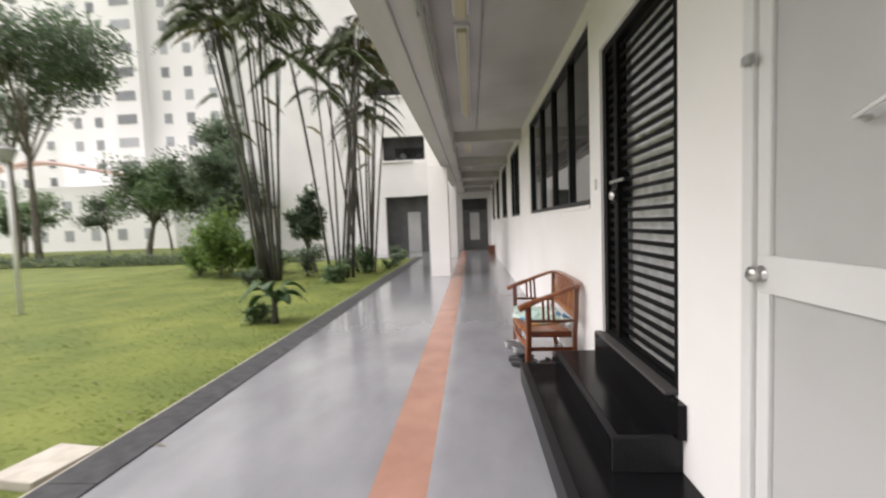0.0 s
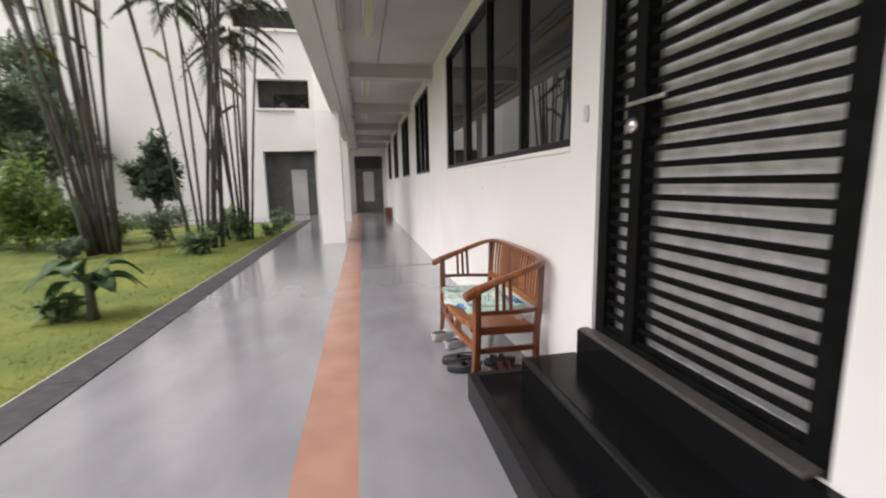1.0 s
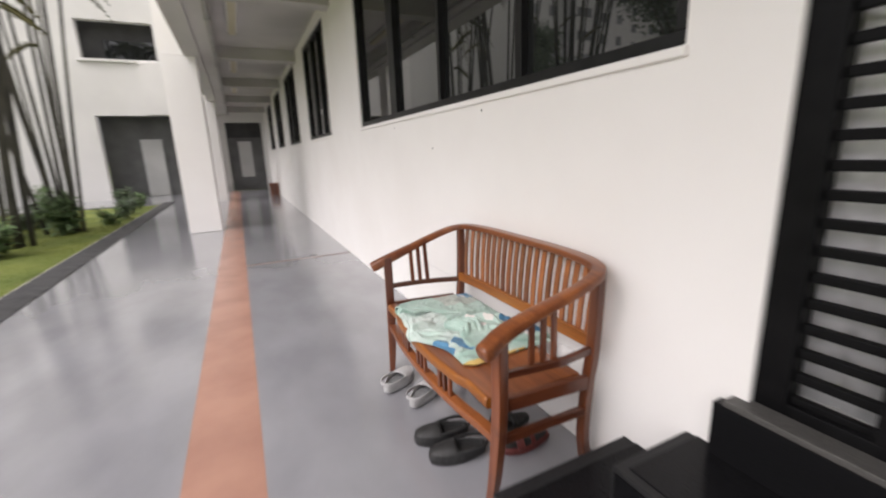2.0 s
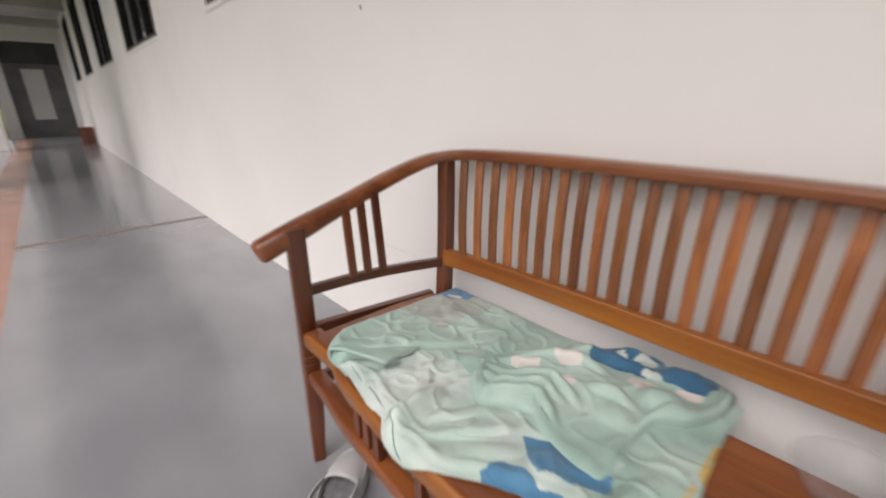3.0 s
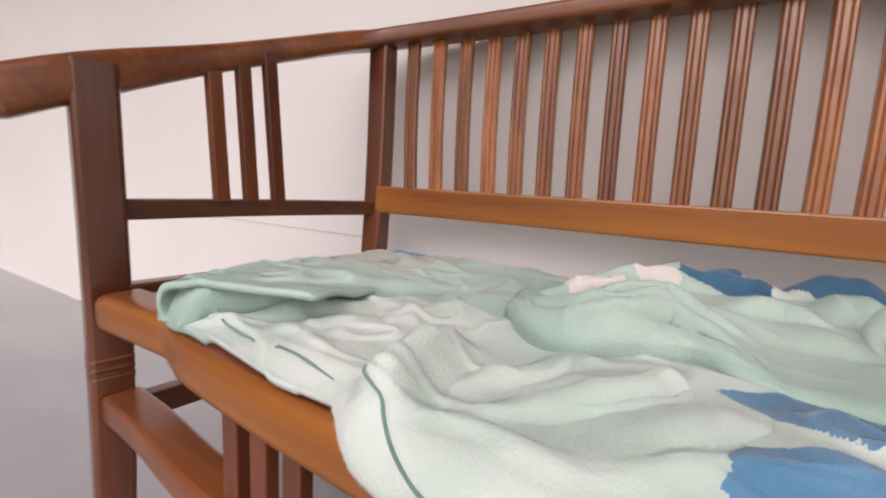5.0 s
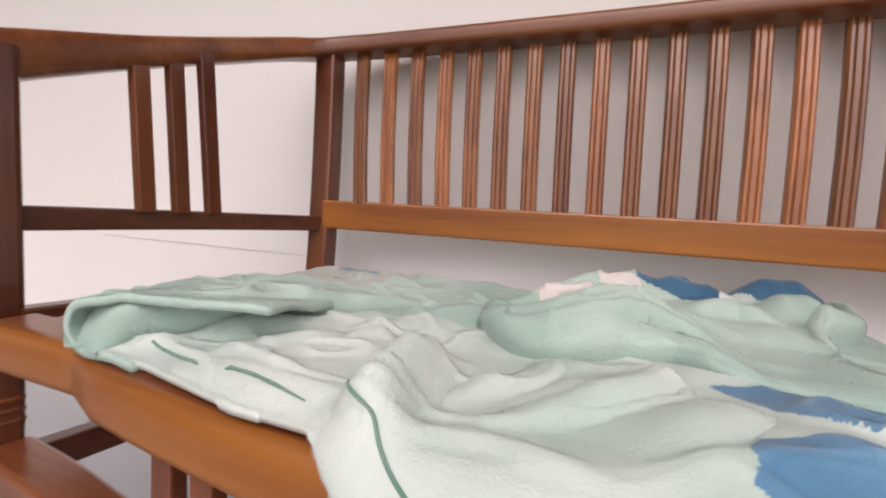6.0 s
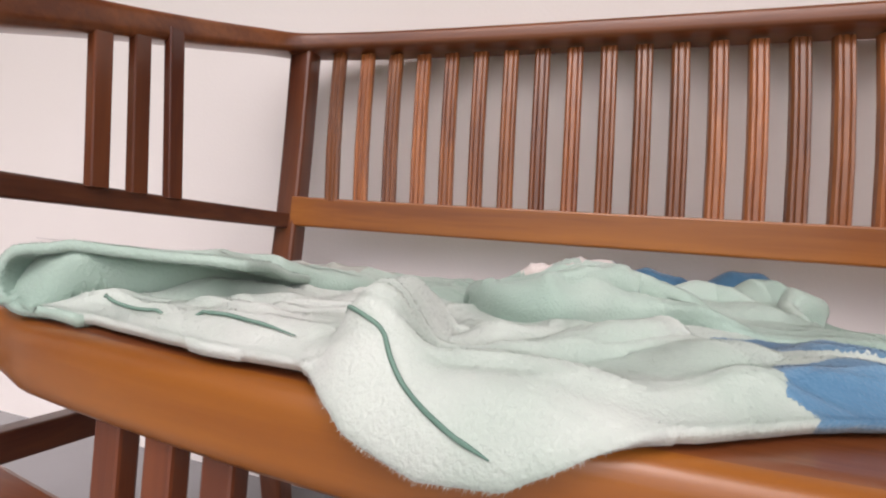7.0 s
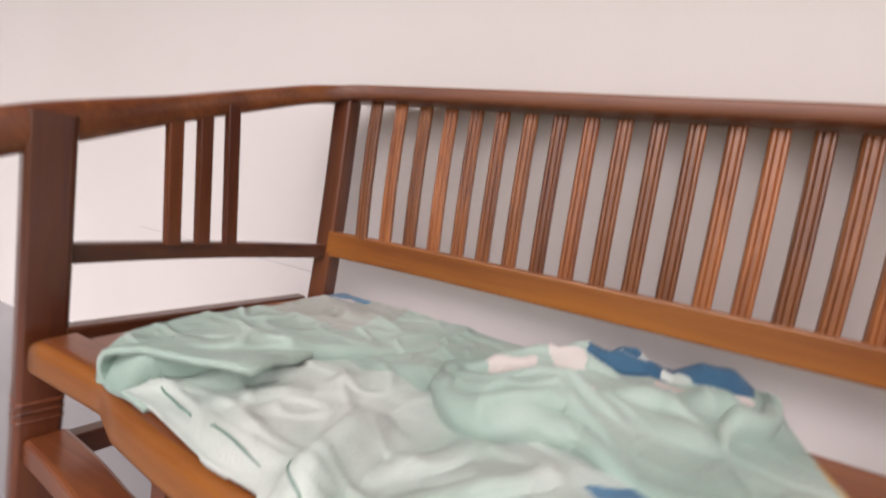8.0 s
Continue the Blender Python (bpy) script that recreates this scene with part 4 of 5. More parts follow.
BUNCH_RIDGES = [
    ([(-0.385, 5.290), (-0.395, 5.250), (-0.365, 5.212), (-0.335, 5.180), (-0.355, 5.145), (-0.380, 5.115)], 0.0085, 0.026),
    ([(-0.360, 5.300), (-0.365, 5.255), (-0.335, 5.215), (-0.305, 5.185), (-0.315, 5.150)], 0.0075, 0.022),
    ([(-0.330, 5.310), (-0.330, 5.265), (-0.300, 5.220), (-0.275, 5.190), (-0.280, 5.155), (-0.300, 5.12)], 0.0075, 0.027),
    ([(-0.295, 5.310), (-0.285, 5.265), (-0.255, 5.225), (-0.235, 5.190)], 0.007, 0.024),
    ([(-0.250, 5.285), (-0.235, 5.245), (-0.205, 5.205), (-0.180, 5.170), (-0.185, 5.120)], 0.0085, 0.034),
    ([(-0.190, 5.245), (-0.160, 5.200), (-0.135, 5.160), (-0.130, 5.110), (-0.115, 5.040)], 0.009, 0.028),
    ([(-0.245, 5.13), (-0.225, 5.08), (-0.240, 5.04)], 0.010, 0.016),
    ([(-0.300, 5.080), (-0.260, 5.030)], 0.028, 0.012),
    ([(-0.200, 5.050), (-0.170, 4.980)], 0.026, 0.026),
    ([(-0.105, 5.060), (-0.085, 4.955)], 0.028, 0.034),
    ([(-0.095, 5.150), (-0.070, 5.090)], 0.012, 0.022),
]


def along_line(line, s):
    f = s * (len(line) - 1)
    k = min(int(f), len(line) - 2)
    f -= k
    return line[k][0] + (line[k + 1][0] - line[k][0]) * f, line[k][1] + (line[k + 1][1] - line[k][1]) * f


BUNCH_FRONT = [tuple(q) for q in bez(BUNCH_FRONT, 5)]
BUNCH_BACK = [tuple(q) for q in bez(BUNCH_BACK, 5)]


def bunch_plan(s, t):
    (ax, ay), (bx, by) = along_line(BUNCH_FRONT, s), along_line(BUNCH_BACK, s)
    return ax + (bx - ax) * t, ay + (by - ay) * t


def bunch_point(s, t):
    x, y = bunch_plan(s, t)
    (ax, ay), (bx, by) = along_line(BUNCH_FRONT, s), along_line(BUNCH_BACK, s)
    wide = math.hypot(bx - ax, by - ay)
    rim = min(t * wide, (1 - t) * wide, s * 0.4, (1 - s) * 0.25)
    rise = math.sqrt(max(0.0, 1 - (1 - min(1.0, rim / 0.012)) ** 2))
    under = 0.006 + ridge_height(x, y, RIDGES, 0.4) + 0.009 * max(0.0, noise.noise((x * 13, y * 13, 1.0)))
    rid = ridge_height(x, y, BUNCH_RIDGES, 0.3)
    h = 0.016 + 0.004 * min(1.0, rim / 0.08) + 0.005 * (1 - abs(noise.noise((x * 14, y * 11, 31.0)))) ** 10 + rid + 0.007 * math.exp(-((t * wide - 0.013) / 0.009) ** 2) + 0.005 * noise.noise((x * 17, y * 17, 21.0)) + 0.002 * noise.noise((x * 42, y * 42, 24.0))
    # its front corner lies nearly flat
    flat = max(0.0, min(1.0, (5.14 - y) / 0.035)) * max(0.0, min(1.0, (-0.24 - x) / 0.06))
    h *= 1 - 0.62 * flat
    slump = min(1.0, rim / 0.02)
    # the cloth's rounded edge leans out over the layer below
    q = min(1.0, t * wide / 0.018)
    lean = 0.014 * (1 - 0.6 * flat) * math.sin(math.pi * q) / max(wide, 0.001)
    x, y = x - (bx - ax) * lean, y - (by - ay) * lean
    return x - 0.30 * rid * slump, y + 0.12 * rid * slump * math.sin(25 * x), SEAT_Z + 0.003 + under + max(h, 0.007) * rise


def bunch_slot(x, y):
    if inside(x, y, [(-0.155, 5.175), (-0.150, 5.09), (-0.125, 5.03), (-0.120, 4.965), (-0.02, 4.945), (-0.02, 5.12), (-0.075, 5.185)]):
        pale = blob(x, y, -0.085, 5.085, 0.020, 0.026, 0.5) or blob(x, y, -0.125, 5.055, 0.013, 0.022) or blob(x, y, -0.055, 5.04, 0.010, 0.02) or blob(x, y, -0.105, 5.135, 0.012, 0.018, 0.8) or blob(x, y, -0.075, 4.995, 0.012, 0.016)
        return 4 if pale else 7
    if blob(x, y, -0.165, 5.055, 0.018, 0.030, 0.3) or blob(x, y, -0.135, 4.985, 0.014, 0.022, 0.3) or blob(x, y, -0.275, 5.255, 0.022, 0.030, 0.7) or blob(x, y, -0.200, 5.200, 0.018, 0.030, 0.6) or blob(x, y, -0.255, 5.17, 0.014, 0.016):
        return 2
    return 0


NS, NT = 190, 96
verts = [tuple(Vector(bunch_point(i / NS, j / NT)) - Vector((-0.33, 5.3, SEAT_Z))) for i in range(NS + 1) for j in range(NT + 1)]
faces = [(i * (NT + 1) + j, (i + 1) * (NT + 1) + j, (i + 1) * (NT + 1) + j + 1, i * (NT + 1) + j + 1) for i in range(NS) for j in range(NT)]
bunch = raw("bunched_cloth", verts, faces, MINT, blanket, smooth=True)
for m in (BLUE, CREAM, YELLOW, PALE, DUN, PIPING, DEEP):
    bunch.data.materials.append(m)
for k, p in enumerate(bunch.data.polygons):
    i, j = divmod(k, NT)
    p.material_index = bunch_slot(*bunch_plan((i + 0.5) / NS, (j + 0.5) / NT))
so = bunch.modifiers.new("thickness", "SOLIDIFY")
so.thickness, so.offset = 0.006, 1.0
bunch["label"] = "darker mint side of the fleece thrown up in folds"

# the far corner doubles back over itself, open towards the front
def fold_profile(t):
    """Across the fold: under layer, round end, top layer coming back."""
    end, top = 5.598 - 0.006 * t, 0.052 - 0.016 * t
    r = top / 2
    pts = [(end - r - 0.045 * (1 - k / 6), 0.0045) for k in range(6)]
    pts += [(end - r + r * 1.1 * math.sin(math.pi * k / 12), r - (r - 0.0045) * math.cos(math.pi * k / 12)) for k in range(13)]
    back = 0.115 - 0.02 * t
    pts += [(end - r - back * k / 10, top - 0.010 * (k / 10) ** 2 - 0.004 * math.sin(3 * k / 10 + 2 * t)) for k in range(1, 11)]
    return pts


rows = []
NF = 22
for i in range(NF + 1):
    t = i / NF
    x = -0.556 + 0.150 * t
    row = []
    for k, (y, z) in enumerate(fold_profile(t)):
        w = 0.004 * noise.noise((x * 22, y * 22, z * 30))
        top_side = max(0.0, (k - 16) / 12)
        row.append((x + 0.33 + 0.055 * top_side + w, y - 5.3 + 0.4 * w, max(0.004, z + w) - 0.014 * t * t))
    rows.append(row)
NP = len(rows[0])
verts = [p for row in rows for p in row]
faces = [(i * NP + k, i * NP + k + 1, (i + 1) * NP + k + 1, (i + 1) * NP + k) for i in range(NF) for k in range(NP - 1)]
fold = raw("folded_corner", verts, faces, MINT, blanket, smooth=True)
so = fold.modifiers.new("thickness", "SOLIDIFY")
so.thickness, so.offset = 0.007, 0.0

# short pile standing on the cloth
def add_pile(name, ob, lift, count, both=False, grid=None, slot_at=None):
    pv, pf, pn, slots = [], [], [], []
    rng = random.Random(4)
    me = ob.data
    co = [v.co for v in me.vertices]
    slot_of = [p.material_index for p in me.polygons]
    for p in me.polygons:
        c, n0 = p.center, p.normal
        ids = p.vertices
        mixed, reach = False, 1.0
        if grid:
            i, j = divmod(p.index, grid[1])
            near = [slot_of[(min(max(i + a, 0), grid[0] - 1)) * grid[1] + min(max(j + b, 0), grid[1] - 1)] for a, b in ((1, 0), (-1, 0), (0, 1), (0, -1))]
            mixed = any(s != p.material_index for s in near)
            if j > grid[1] - 3 or i < 2 or i > grid[0] - 3:
                reach = 1.1
        for h in range(int(count(c) * (2.5 if reach > 1 else 1))):
            up = -n0 if both and h % 2 else n0
            f, g = rng.random(), rng.random()
            q = co[ids[0]].lerp(co[ids[1]], f).lerp(co[ids[3]].lerp(co[ids[2]], f), g) + up * lift
            ang = rng.uniform(0.0, 6.283)
            side = up.cross(Vector((math.cos(ang), math.sin(ang), 0.31))).normalized()
            d = (up * rng.uniform(0.35, 0.9) + side * 0.8).normalized()
            w = d.cross(up).normalized() * 0.00014
            if w.cross(d).dot(up) < 0:
                w = -w
            k = len(pv)
            pv += [tuple(q - w), tuple(q + w), tuple(q + d * rng.uniform(0.0010, 0.0026) * reach)]
            pn += [up, up, up]
            pf.append((k, k + 1, k + 2))
            slots.append(slot_at((i + f) / grid[0], (j + g) / grid[1]) if mixed else p.material_index)
    pile = raw(name, pv, pf, fuzzy(MINT), blanket)
    for m in (BLUE, CREAM, YELLOW, PALE, DUN, PIPING, DEEP):
        pile.data.materials.append(fuzzy(m))
    pile.data.polygons.foreach_set("material_index", slots)
    pile.data.normals_split_custom_set_from_vertices([tuple(v) for v in pn])
    pile["kind"] = "stuff"


add_pile("fleece_nap", sheet, 0.0066, lambda c: 9 if c.x < 0.0 and c.y > -0.36 else 4, grid=(NU, NV), slot_at=lambda u, v: blanket_slot(*plan_point(u, v), 0))
add_pile("bunch_nap", bunch, 0.0056, lambda c: 14, grid=(NS, NT), slot_at=lambda u, v: bunch_slot(*bunch_plan(u, v)))
add_pile("fold_nap", fold, 0.0035, lambda c: 190, True)
tagged(blanket, "crumpled mint green fleece blanket with blue patches on the bench", "blanket")

# ---- clear bowl on the seat ----
CLEAR = bpy.data.materials.new("clear_plastic")
CLEAR.use_nodes = True
cb = CLEAR.node_tree.nodes["Principled BSDF"]
cb.inputs["Base Color"].default_value = (0.50, 0.49, 0.49, 1)
cb.inputs["Alpha"].default_value, cb.inputs["Roughness"].default_value = 0.16, 0.06
bm = bmesh.new()
lathe(bm, [(0.0, 0.004), (0.045, 0.004), (0.055, 0.010), (0.072, 0.045), (0.078, 0.052), (0.0765, 0.054), (0.070, 0.046), (0.053, 0.013), (0.044, 0.0075), (0.0, 0.0075)], 40)
bowl = part("bowl", bm, CLEAR, None, smooth=True)
bowl.location = (-0.162, 4.753, SEAT_Z - 0.003)
tagged(bowl, "clear round plastic bowl standing on the wooden seat", "bowl")


# ---- shoes under the bench ----
def sole_outline(length, wide, n=22):
    pts = []
    for k in range(n):
        a = 2 * math.pi * k / n
        t = (1 - math.cos(a)) / 2
        w = wide * (0.42 + 0.12 * math.sin(math.pi * (t * 1.25 - 0.35))) * abs(math.sin(a)) ** 0.62
        pts.append((length * (t - 0.5), w * (1 if a < math.pi else -1)))
    return pts


def build_shoe(x, y, turn, upper, insole, label, length=0.25, kind="clog"):
    s = root("shoe", x, y, 0)
    s.rotation_euler[2] = radians(turn)
    out = sole_outline(length, 0.105)
    bm = bmesh.new()
    rings = []
    wall = ((0.0, 0.94), (0.006, 1.0), (0.024, 1.0), (0.030, 0.96))
    if kind == "clog":
        wall = ((0.0, 0.92), (0.006, 1.0), (0.030, 1.02), (0.050, 0.98), (0.053, 0.93), (0.050, 0.88), (0.026, 0.84))
    for z, g in wall:
        rings.append([bm.verts.new((px * g, py * g, z + 0.012 * max(0, -px / length))) for px, py in out])
    n = len(out)
    for a, b in zip(rings, rings[1:]):
        for k in range(n):
            bm.faces.new((a[k], a[(k + 1) % n], b[(k + 1) % n], b[k]))
    bm.faces.new(rings[0][::-1]), bm.faces.new(rings[-1])
    part("sole", bm, upper, s, smooth=False)
    bm = bmesh.new()
    f = [bm.verts.new((px * 0.9, py * 0.86, 0.033 + 0.012 * max(0, -px / length))) for px, py in out]
    g = [bm.verts.new((v.co.x, v.co.y, v.co.z - 0.008)) for v in f]
    bm.faces.new(f), bm.faces.new(g[::-1])
    for k in range(n):
        bm.faces.new((f[k], f[(k + 1) % n], g[(k + 1) % n], g[k]))
    part("insole", bm, insole, s)
    spans = ((0.02, 0.46, 0.052),) if kind == "clog" else ((0.10, 0.24, 0.045), (-0.12, -0.04, 0.05))
    for t0, t1, tall in spans:
        bm = bmesh.new()
        rows = []
        for i in range(9):
            px = length * (t0 + (t1 - t0) * i / 8)
            k = min(range(n // 2), key=lambda q: abs(out[q][0] - px))
            w = abs(out[k][1]) * 0.99 + 0.001
            top = tall * (1 - 0.55 * max(0, i / 8 - 0.3)) if kind == "clog" else tall
            rows.append([bm.verts.new((px, w * math.cos(math.pi * j / 12), 0.022 + top * math.sin(math.pi * j / 12) ** 0.7)) for j in range(13)])
        for a, b in zip(rows, rows[1:]):
            for j in range(12):
                bm.faces.new((a[j], a[j + 1], b[j + 1], b[j]))
        up = part("upper" if kind == "clog" else "strap", bm, upper, s, smooth=True)
        so = up.modifiers.new("thickness", "SOLIDIFY")
        so.thickness = 0.005
    if kind == "clog":
        bm = bmesh.new()
        arc = [(-0.02 * 0 + 0.02, 0.047, 0.05), (-0.06, 0.052, 0.062), (-0.115, 0.036, 0.066), (-0.135, 0.0, 0.068), (-0.115, -0.036, 0.066), (-0.06, -0.052, 0.062), (0.02, -0.047, 0.05)]
        sweep(bm, bez(arc, 4), (0.005, 0.016), corner=0.3)
        part("heel_strap", bm, upper, s, smooth=True)
    tagged(s, label, "shoe", group="shoes under the bench")


build_shoe(-0.560, 5.615, 36, SHOE_WHITE, SHOE_GREY, "white foam clog shoe on the floor under the bench")
build_shoe(-0.485, 5.420, 36, SHOE_WHITE, SHOE_GREY, "white foam clog shoe on the floor under the bench")
build_shoe(-0.545, 5.075, 168, SHOE_BLACK, SHOE_BLACK, "black rubber clog on the floor under the bench")
build_shoe(-0.535, 4.935, 166, SHOE_BLACK, SHOE_BLACK, "black rubber clog on the floor under the bench")
build_shoe(-0.24, 4.86, 175, SHOE_RED, SHOE_BLACK, "dark red strapped sandal on the floor under the bench", kind="sandal")
build_shoe(-0.24, 5.00, 178, SHOE_BLACK, SHOE_BLACK, "black strapped sandal on the floor under the bench", kind="sandal")

# ---- planting ----
class Leaves:
    """Collects many small leaf faces for one mesh."""
    def __init__(self):
        self.v, self.f = [], []

    def leaf(self, p, d, length, wide, fold=0.15, up=Vector((0, 0, 1))):
        d = d.normalized()
        s = d.cross(up)
        if s.length < 1e-3:
            s = Vector((1, 0, 0))
        s.normalize()
        n = s.cross(d)
        k = len(self.v)
        mid = p + d * length * 0.45
        self.v += [tuple(p), tuple(mid + s * wide / 2 - n * fold * wide), tuple(p + d * length), tuple(mid - s * wide / 2 - n * fold * wide), tuple(mid + n * 0.0)]
        self.f += [(k, k + 1, k + 4), (k + 1, k + 2, k + 4), (k + 2, k + 3, k + 4), (k + 3, k, k + 4)]

    def ob(self, name, mat, parent=None):
        return raw(name, self.v, self.f, mat, parent)


def rand_dir(r, flat=1.0):
    while True:
        q = Vector((r.uniform(-1, 1), r.uniform(-1, 1), r.uniform(-1, 1)))
        if 0.05 < q.length < 1:
            q.z *= flat
            return q.normalized()


def frond(store, base, heading, length, rise, r, leaflets=22, wide=0.055, leaflet=0.42):
    """One arching feather palm leaf; returns its rib line."""
    rib = []
    h = Vector((math.cos(heading), math.sin(heading), 0))
    for i in range(9):
        t = i / 8
        rib.append(base + h * (length * (t * math.cos(rise) + 0.0)) + Vector((0, 0, length * (t * math.sin(rise) - 0.95 * t * t))))
    side = Vector((-h.y, h.x, 0))
    for k in range(leaflets):
        t = 0.15 + 0.85 * k / leaflets
        i = min(int(t * 8), 7)
        p = rib[i].lerp(rib[i + 1], t * 8 - i)
        along = (rib[i + 1] - rib[i]).normalized()
        le = leaflet * math.sin(math.pi * min(0.25 + 0.75 * t, 0.97)) * r.uniform(0.8, 1.1)
        for s in (1, -1):
            d = along * 0.7 + side * s * 0.8 + Vector((0, 0, -0.35 + r.uniform(-0.25, 0.15)))
            store.leaf(p, d, le, wide)
    return rib


def build_palm_clump(x, y, stems, lean_x, spread, low, high, seed, old=0.16):
    r = random.Random(seed)
    palm = root("palm_clump", x, y, -0.06)
    green, yellow = Leaves(), Leaves()
    for k in range(stems):
        a = r.uniform(0, 2 * math.pi)
        d0 = r.uniform(0.05, 0.42)
        b = Vector((d0 * math.cos(a), d0 * 0.8 * math.sin(a), 0))
        h = r.uniform(low, high)
        lean = Vector((lean_x + spread * math.cos(a) * r.uniform(0.3, 1.0), spread * 0.7 * math.sin(a) * r.uniform(0.3, 1.0), 0))
        bow = r.uniform(0.1, 0.35)
        path = [b + Vector((0, 0, h * t)) + lean * h * (t * (1 - bow) + bow * t * t) for t in (0, 0.2, 0.4, 0.6, 0.8, 1.0)]
        bm = bmesh.new()
        r0 = r.uniform(0.022, 0.036)
        tube(bm, [tuple(q) for q in bez([tuple(q) for q in path], 2)], [r0 * (1.25 - 0.55 * i / 10) for i in range(11)], 7)
        part("stem", bm, STEM, palm, smooth=True)
        top = path[-1]
        for m in range(r.randint(5, 8)):
            st = yellow if r.random() < old else green
            frond(st, top, r.uniform(0, 2 * math.pi), r.uniform(1.1, 1.9), r.uniform(0.15, 1.1), r)
        if r.random() < 0.4:
            frond(yellow if r.random() < 0.6 else green, path[3], r.uniform(0, 6.3), 0.8, 0.4, r, leaflets=12, leaflet=0.25)
    green.ob("fronds", FROND, palm)["kind"] = "stuff"
    yellow.ob("old_fronds", FROND_OLD, palm)["kind"] = "stuff"
    tagged(palm, "clump of tall thin palm stems with drooping feathery fronds", "palm", group="palm clumps on the lawn")


build_palm_clump(-6.95, 12.7, 22, -0.05, 0.17, 6.8, 9.2, 11)
build_palm_clump(-4.95, 12.9, 10, -0.02, 0.15, 6.0, 7.6, 5)
build_palm_clump(-4.55, 14.6, 10, -0.01, 0.15, 4.9, 7.6, 8)


def build_tree(x, y, trunk_h, crown_z, crown_r, crown_h, mat, seed, name="tree", label="", leaves=2600, leaf=0.32, trunk_r=0.16, clumps=26):
    r = random.Random(seed)
    t = root(name, x, y, -0.06)
    bm = bmesh.new()
    bend = Vector((r.uniform(-0.4, 0.4), r.uniform(-0.3, 0.3), 0))
    path = [Vector((0, 0, 0)), bend * 0.4 + Vector((0, 0, trunk_h * 0.5)), bend + Vector((0, 0, trunk_h))]
    line = bez([tuple(q) for q in path], 4)
    tube(bm, line, [trunk_r * (1.3 - 0.7 * i / (len(line) - 1)) for i in range(len(line))], 9)
    part("trunk", bm, BARK, t, smooth=True)
    store = Leaves()
    for c in range(clumps):
        q = rand_dir(r) * (r.random() ** 0.4)
        center = bend + Vector((q.x * crown_r, q.y * crown_r, crown_z + q.z * crown_h / 2 + 0.15 * crown_h * (1 - abs(q.x))))
        if c < 9:
            bm = bmesh.new()
            a = path[-1] * r.uniform(0.75, 1.0)
            mid = a.lerp(center, 0.5) + Vector((0, 0, 0.12 * crown_h))
            li = bez([tuple(a), tuple(mid), tuple(center)], 3)
            tube(bm, li, [trunk_r * 0.5 * (1 - 0.8 * i / (len(li) - 1)) for i in range(len(li))], 6)
            part("limb", bm, BARK, t, smooth=True)
        cr = crown_r * r.uniform(0.25, 0.42)
        for _ in range(leaves // clumps):
            p = center + rand_dir(r, 0.7) * cr * r.random() ** 0.45
            store.leaf(p, rand_dir(r, 0.6) + Vector((0, 0, -0.2)), leaf * r.uniform(0.7, 1.3), leaf * r.uniform(0.35, 0.55))
    store.ob("crown", mat, t)["kind"] = "stuff"
    tagged(t, label, "tree")


build_tree(-28.0, 25.0, 8.0, 12.6, 4.6, 7.0, LEAF_DARK, 1, label="tall tree with a dark spreading crown", leaves=8000, leaf=0.42, trunk_r=0.17, clumps=34)
build_tree(-31.5, 27.0, 7.0, 10.0, 3.2, 6.0, LEAF_DARK, 9, label="tall slender tree with sparse foliage", leaves=2600, leaf=0.4, trunk_r=0.12, clumps=22)
build_tree(-20.8, 25.0, 2.4, 4.2, 3.0, 2.6, LEAF_MID, 2, label="small rounded green tree behind the lawn", leaves=8000, leaf=0.28, clumps=30)
build_tree(-16.4, 26.0, 2.6, 5.2, 2.8, 5.4, LEAF_DARK, 3, label="dense green tree behind the palms", leaves=9000, leaf=0.32, clumps=34)
build_tree(-13.2, 21.5, 2.0, 3.4, 2.2, 3.2, LEAF_DARK, 12, label="leafy green tree beside the white wing", leaves=6000, leaf=0.28, clumps=26)
for k, (x, y, h, m) in enumerate([(-38.0, 33.0, 5.2, LEAF_MID), (-33.0, 35.5, 4.6, LEAF_DARK), (-27.5, 36.0, 5.0, LEAF_MID), (-23.5, 37.0, 4.4, LEAF_DARK), (-35.0, 30.0, 3.6, LEAF_MID), (-44.0, 34.0, 5.5, LEAF_DARK)]):
    build_tree(x, y, h * 0.45, h * 0.75, h * 0.5, h * 0.55, m, 70 + k, label="small leafy tree in front of the far white blocks", leaves=2200, leaf=0.34, trunk_r=0.1, clumps=20)
build_tree(-6.3, 14.6, 0.9, 1.75, 0.6, 1.7, LEAF_DARK, 4, label="young bushy tree between the palm clumps", leaves=3000, leaf=0.19, trunk_r=0.05, clumps=22)


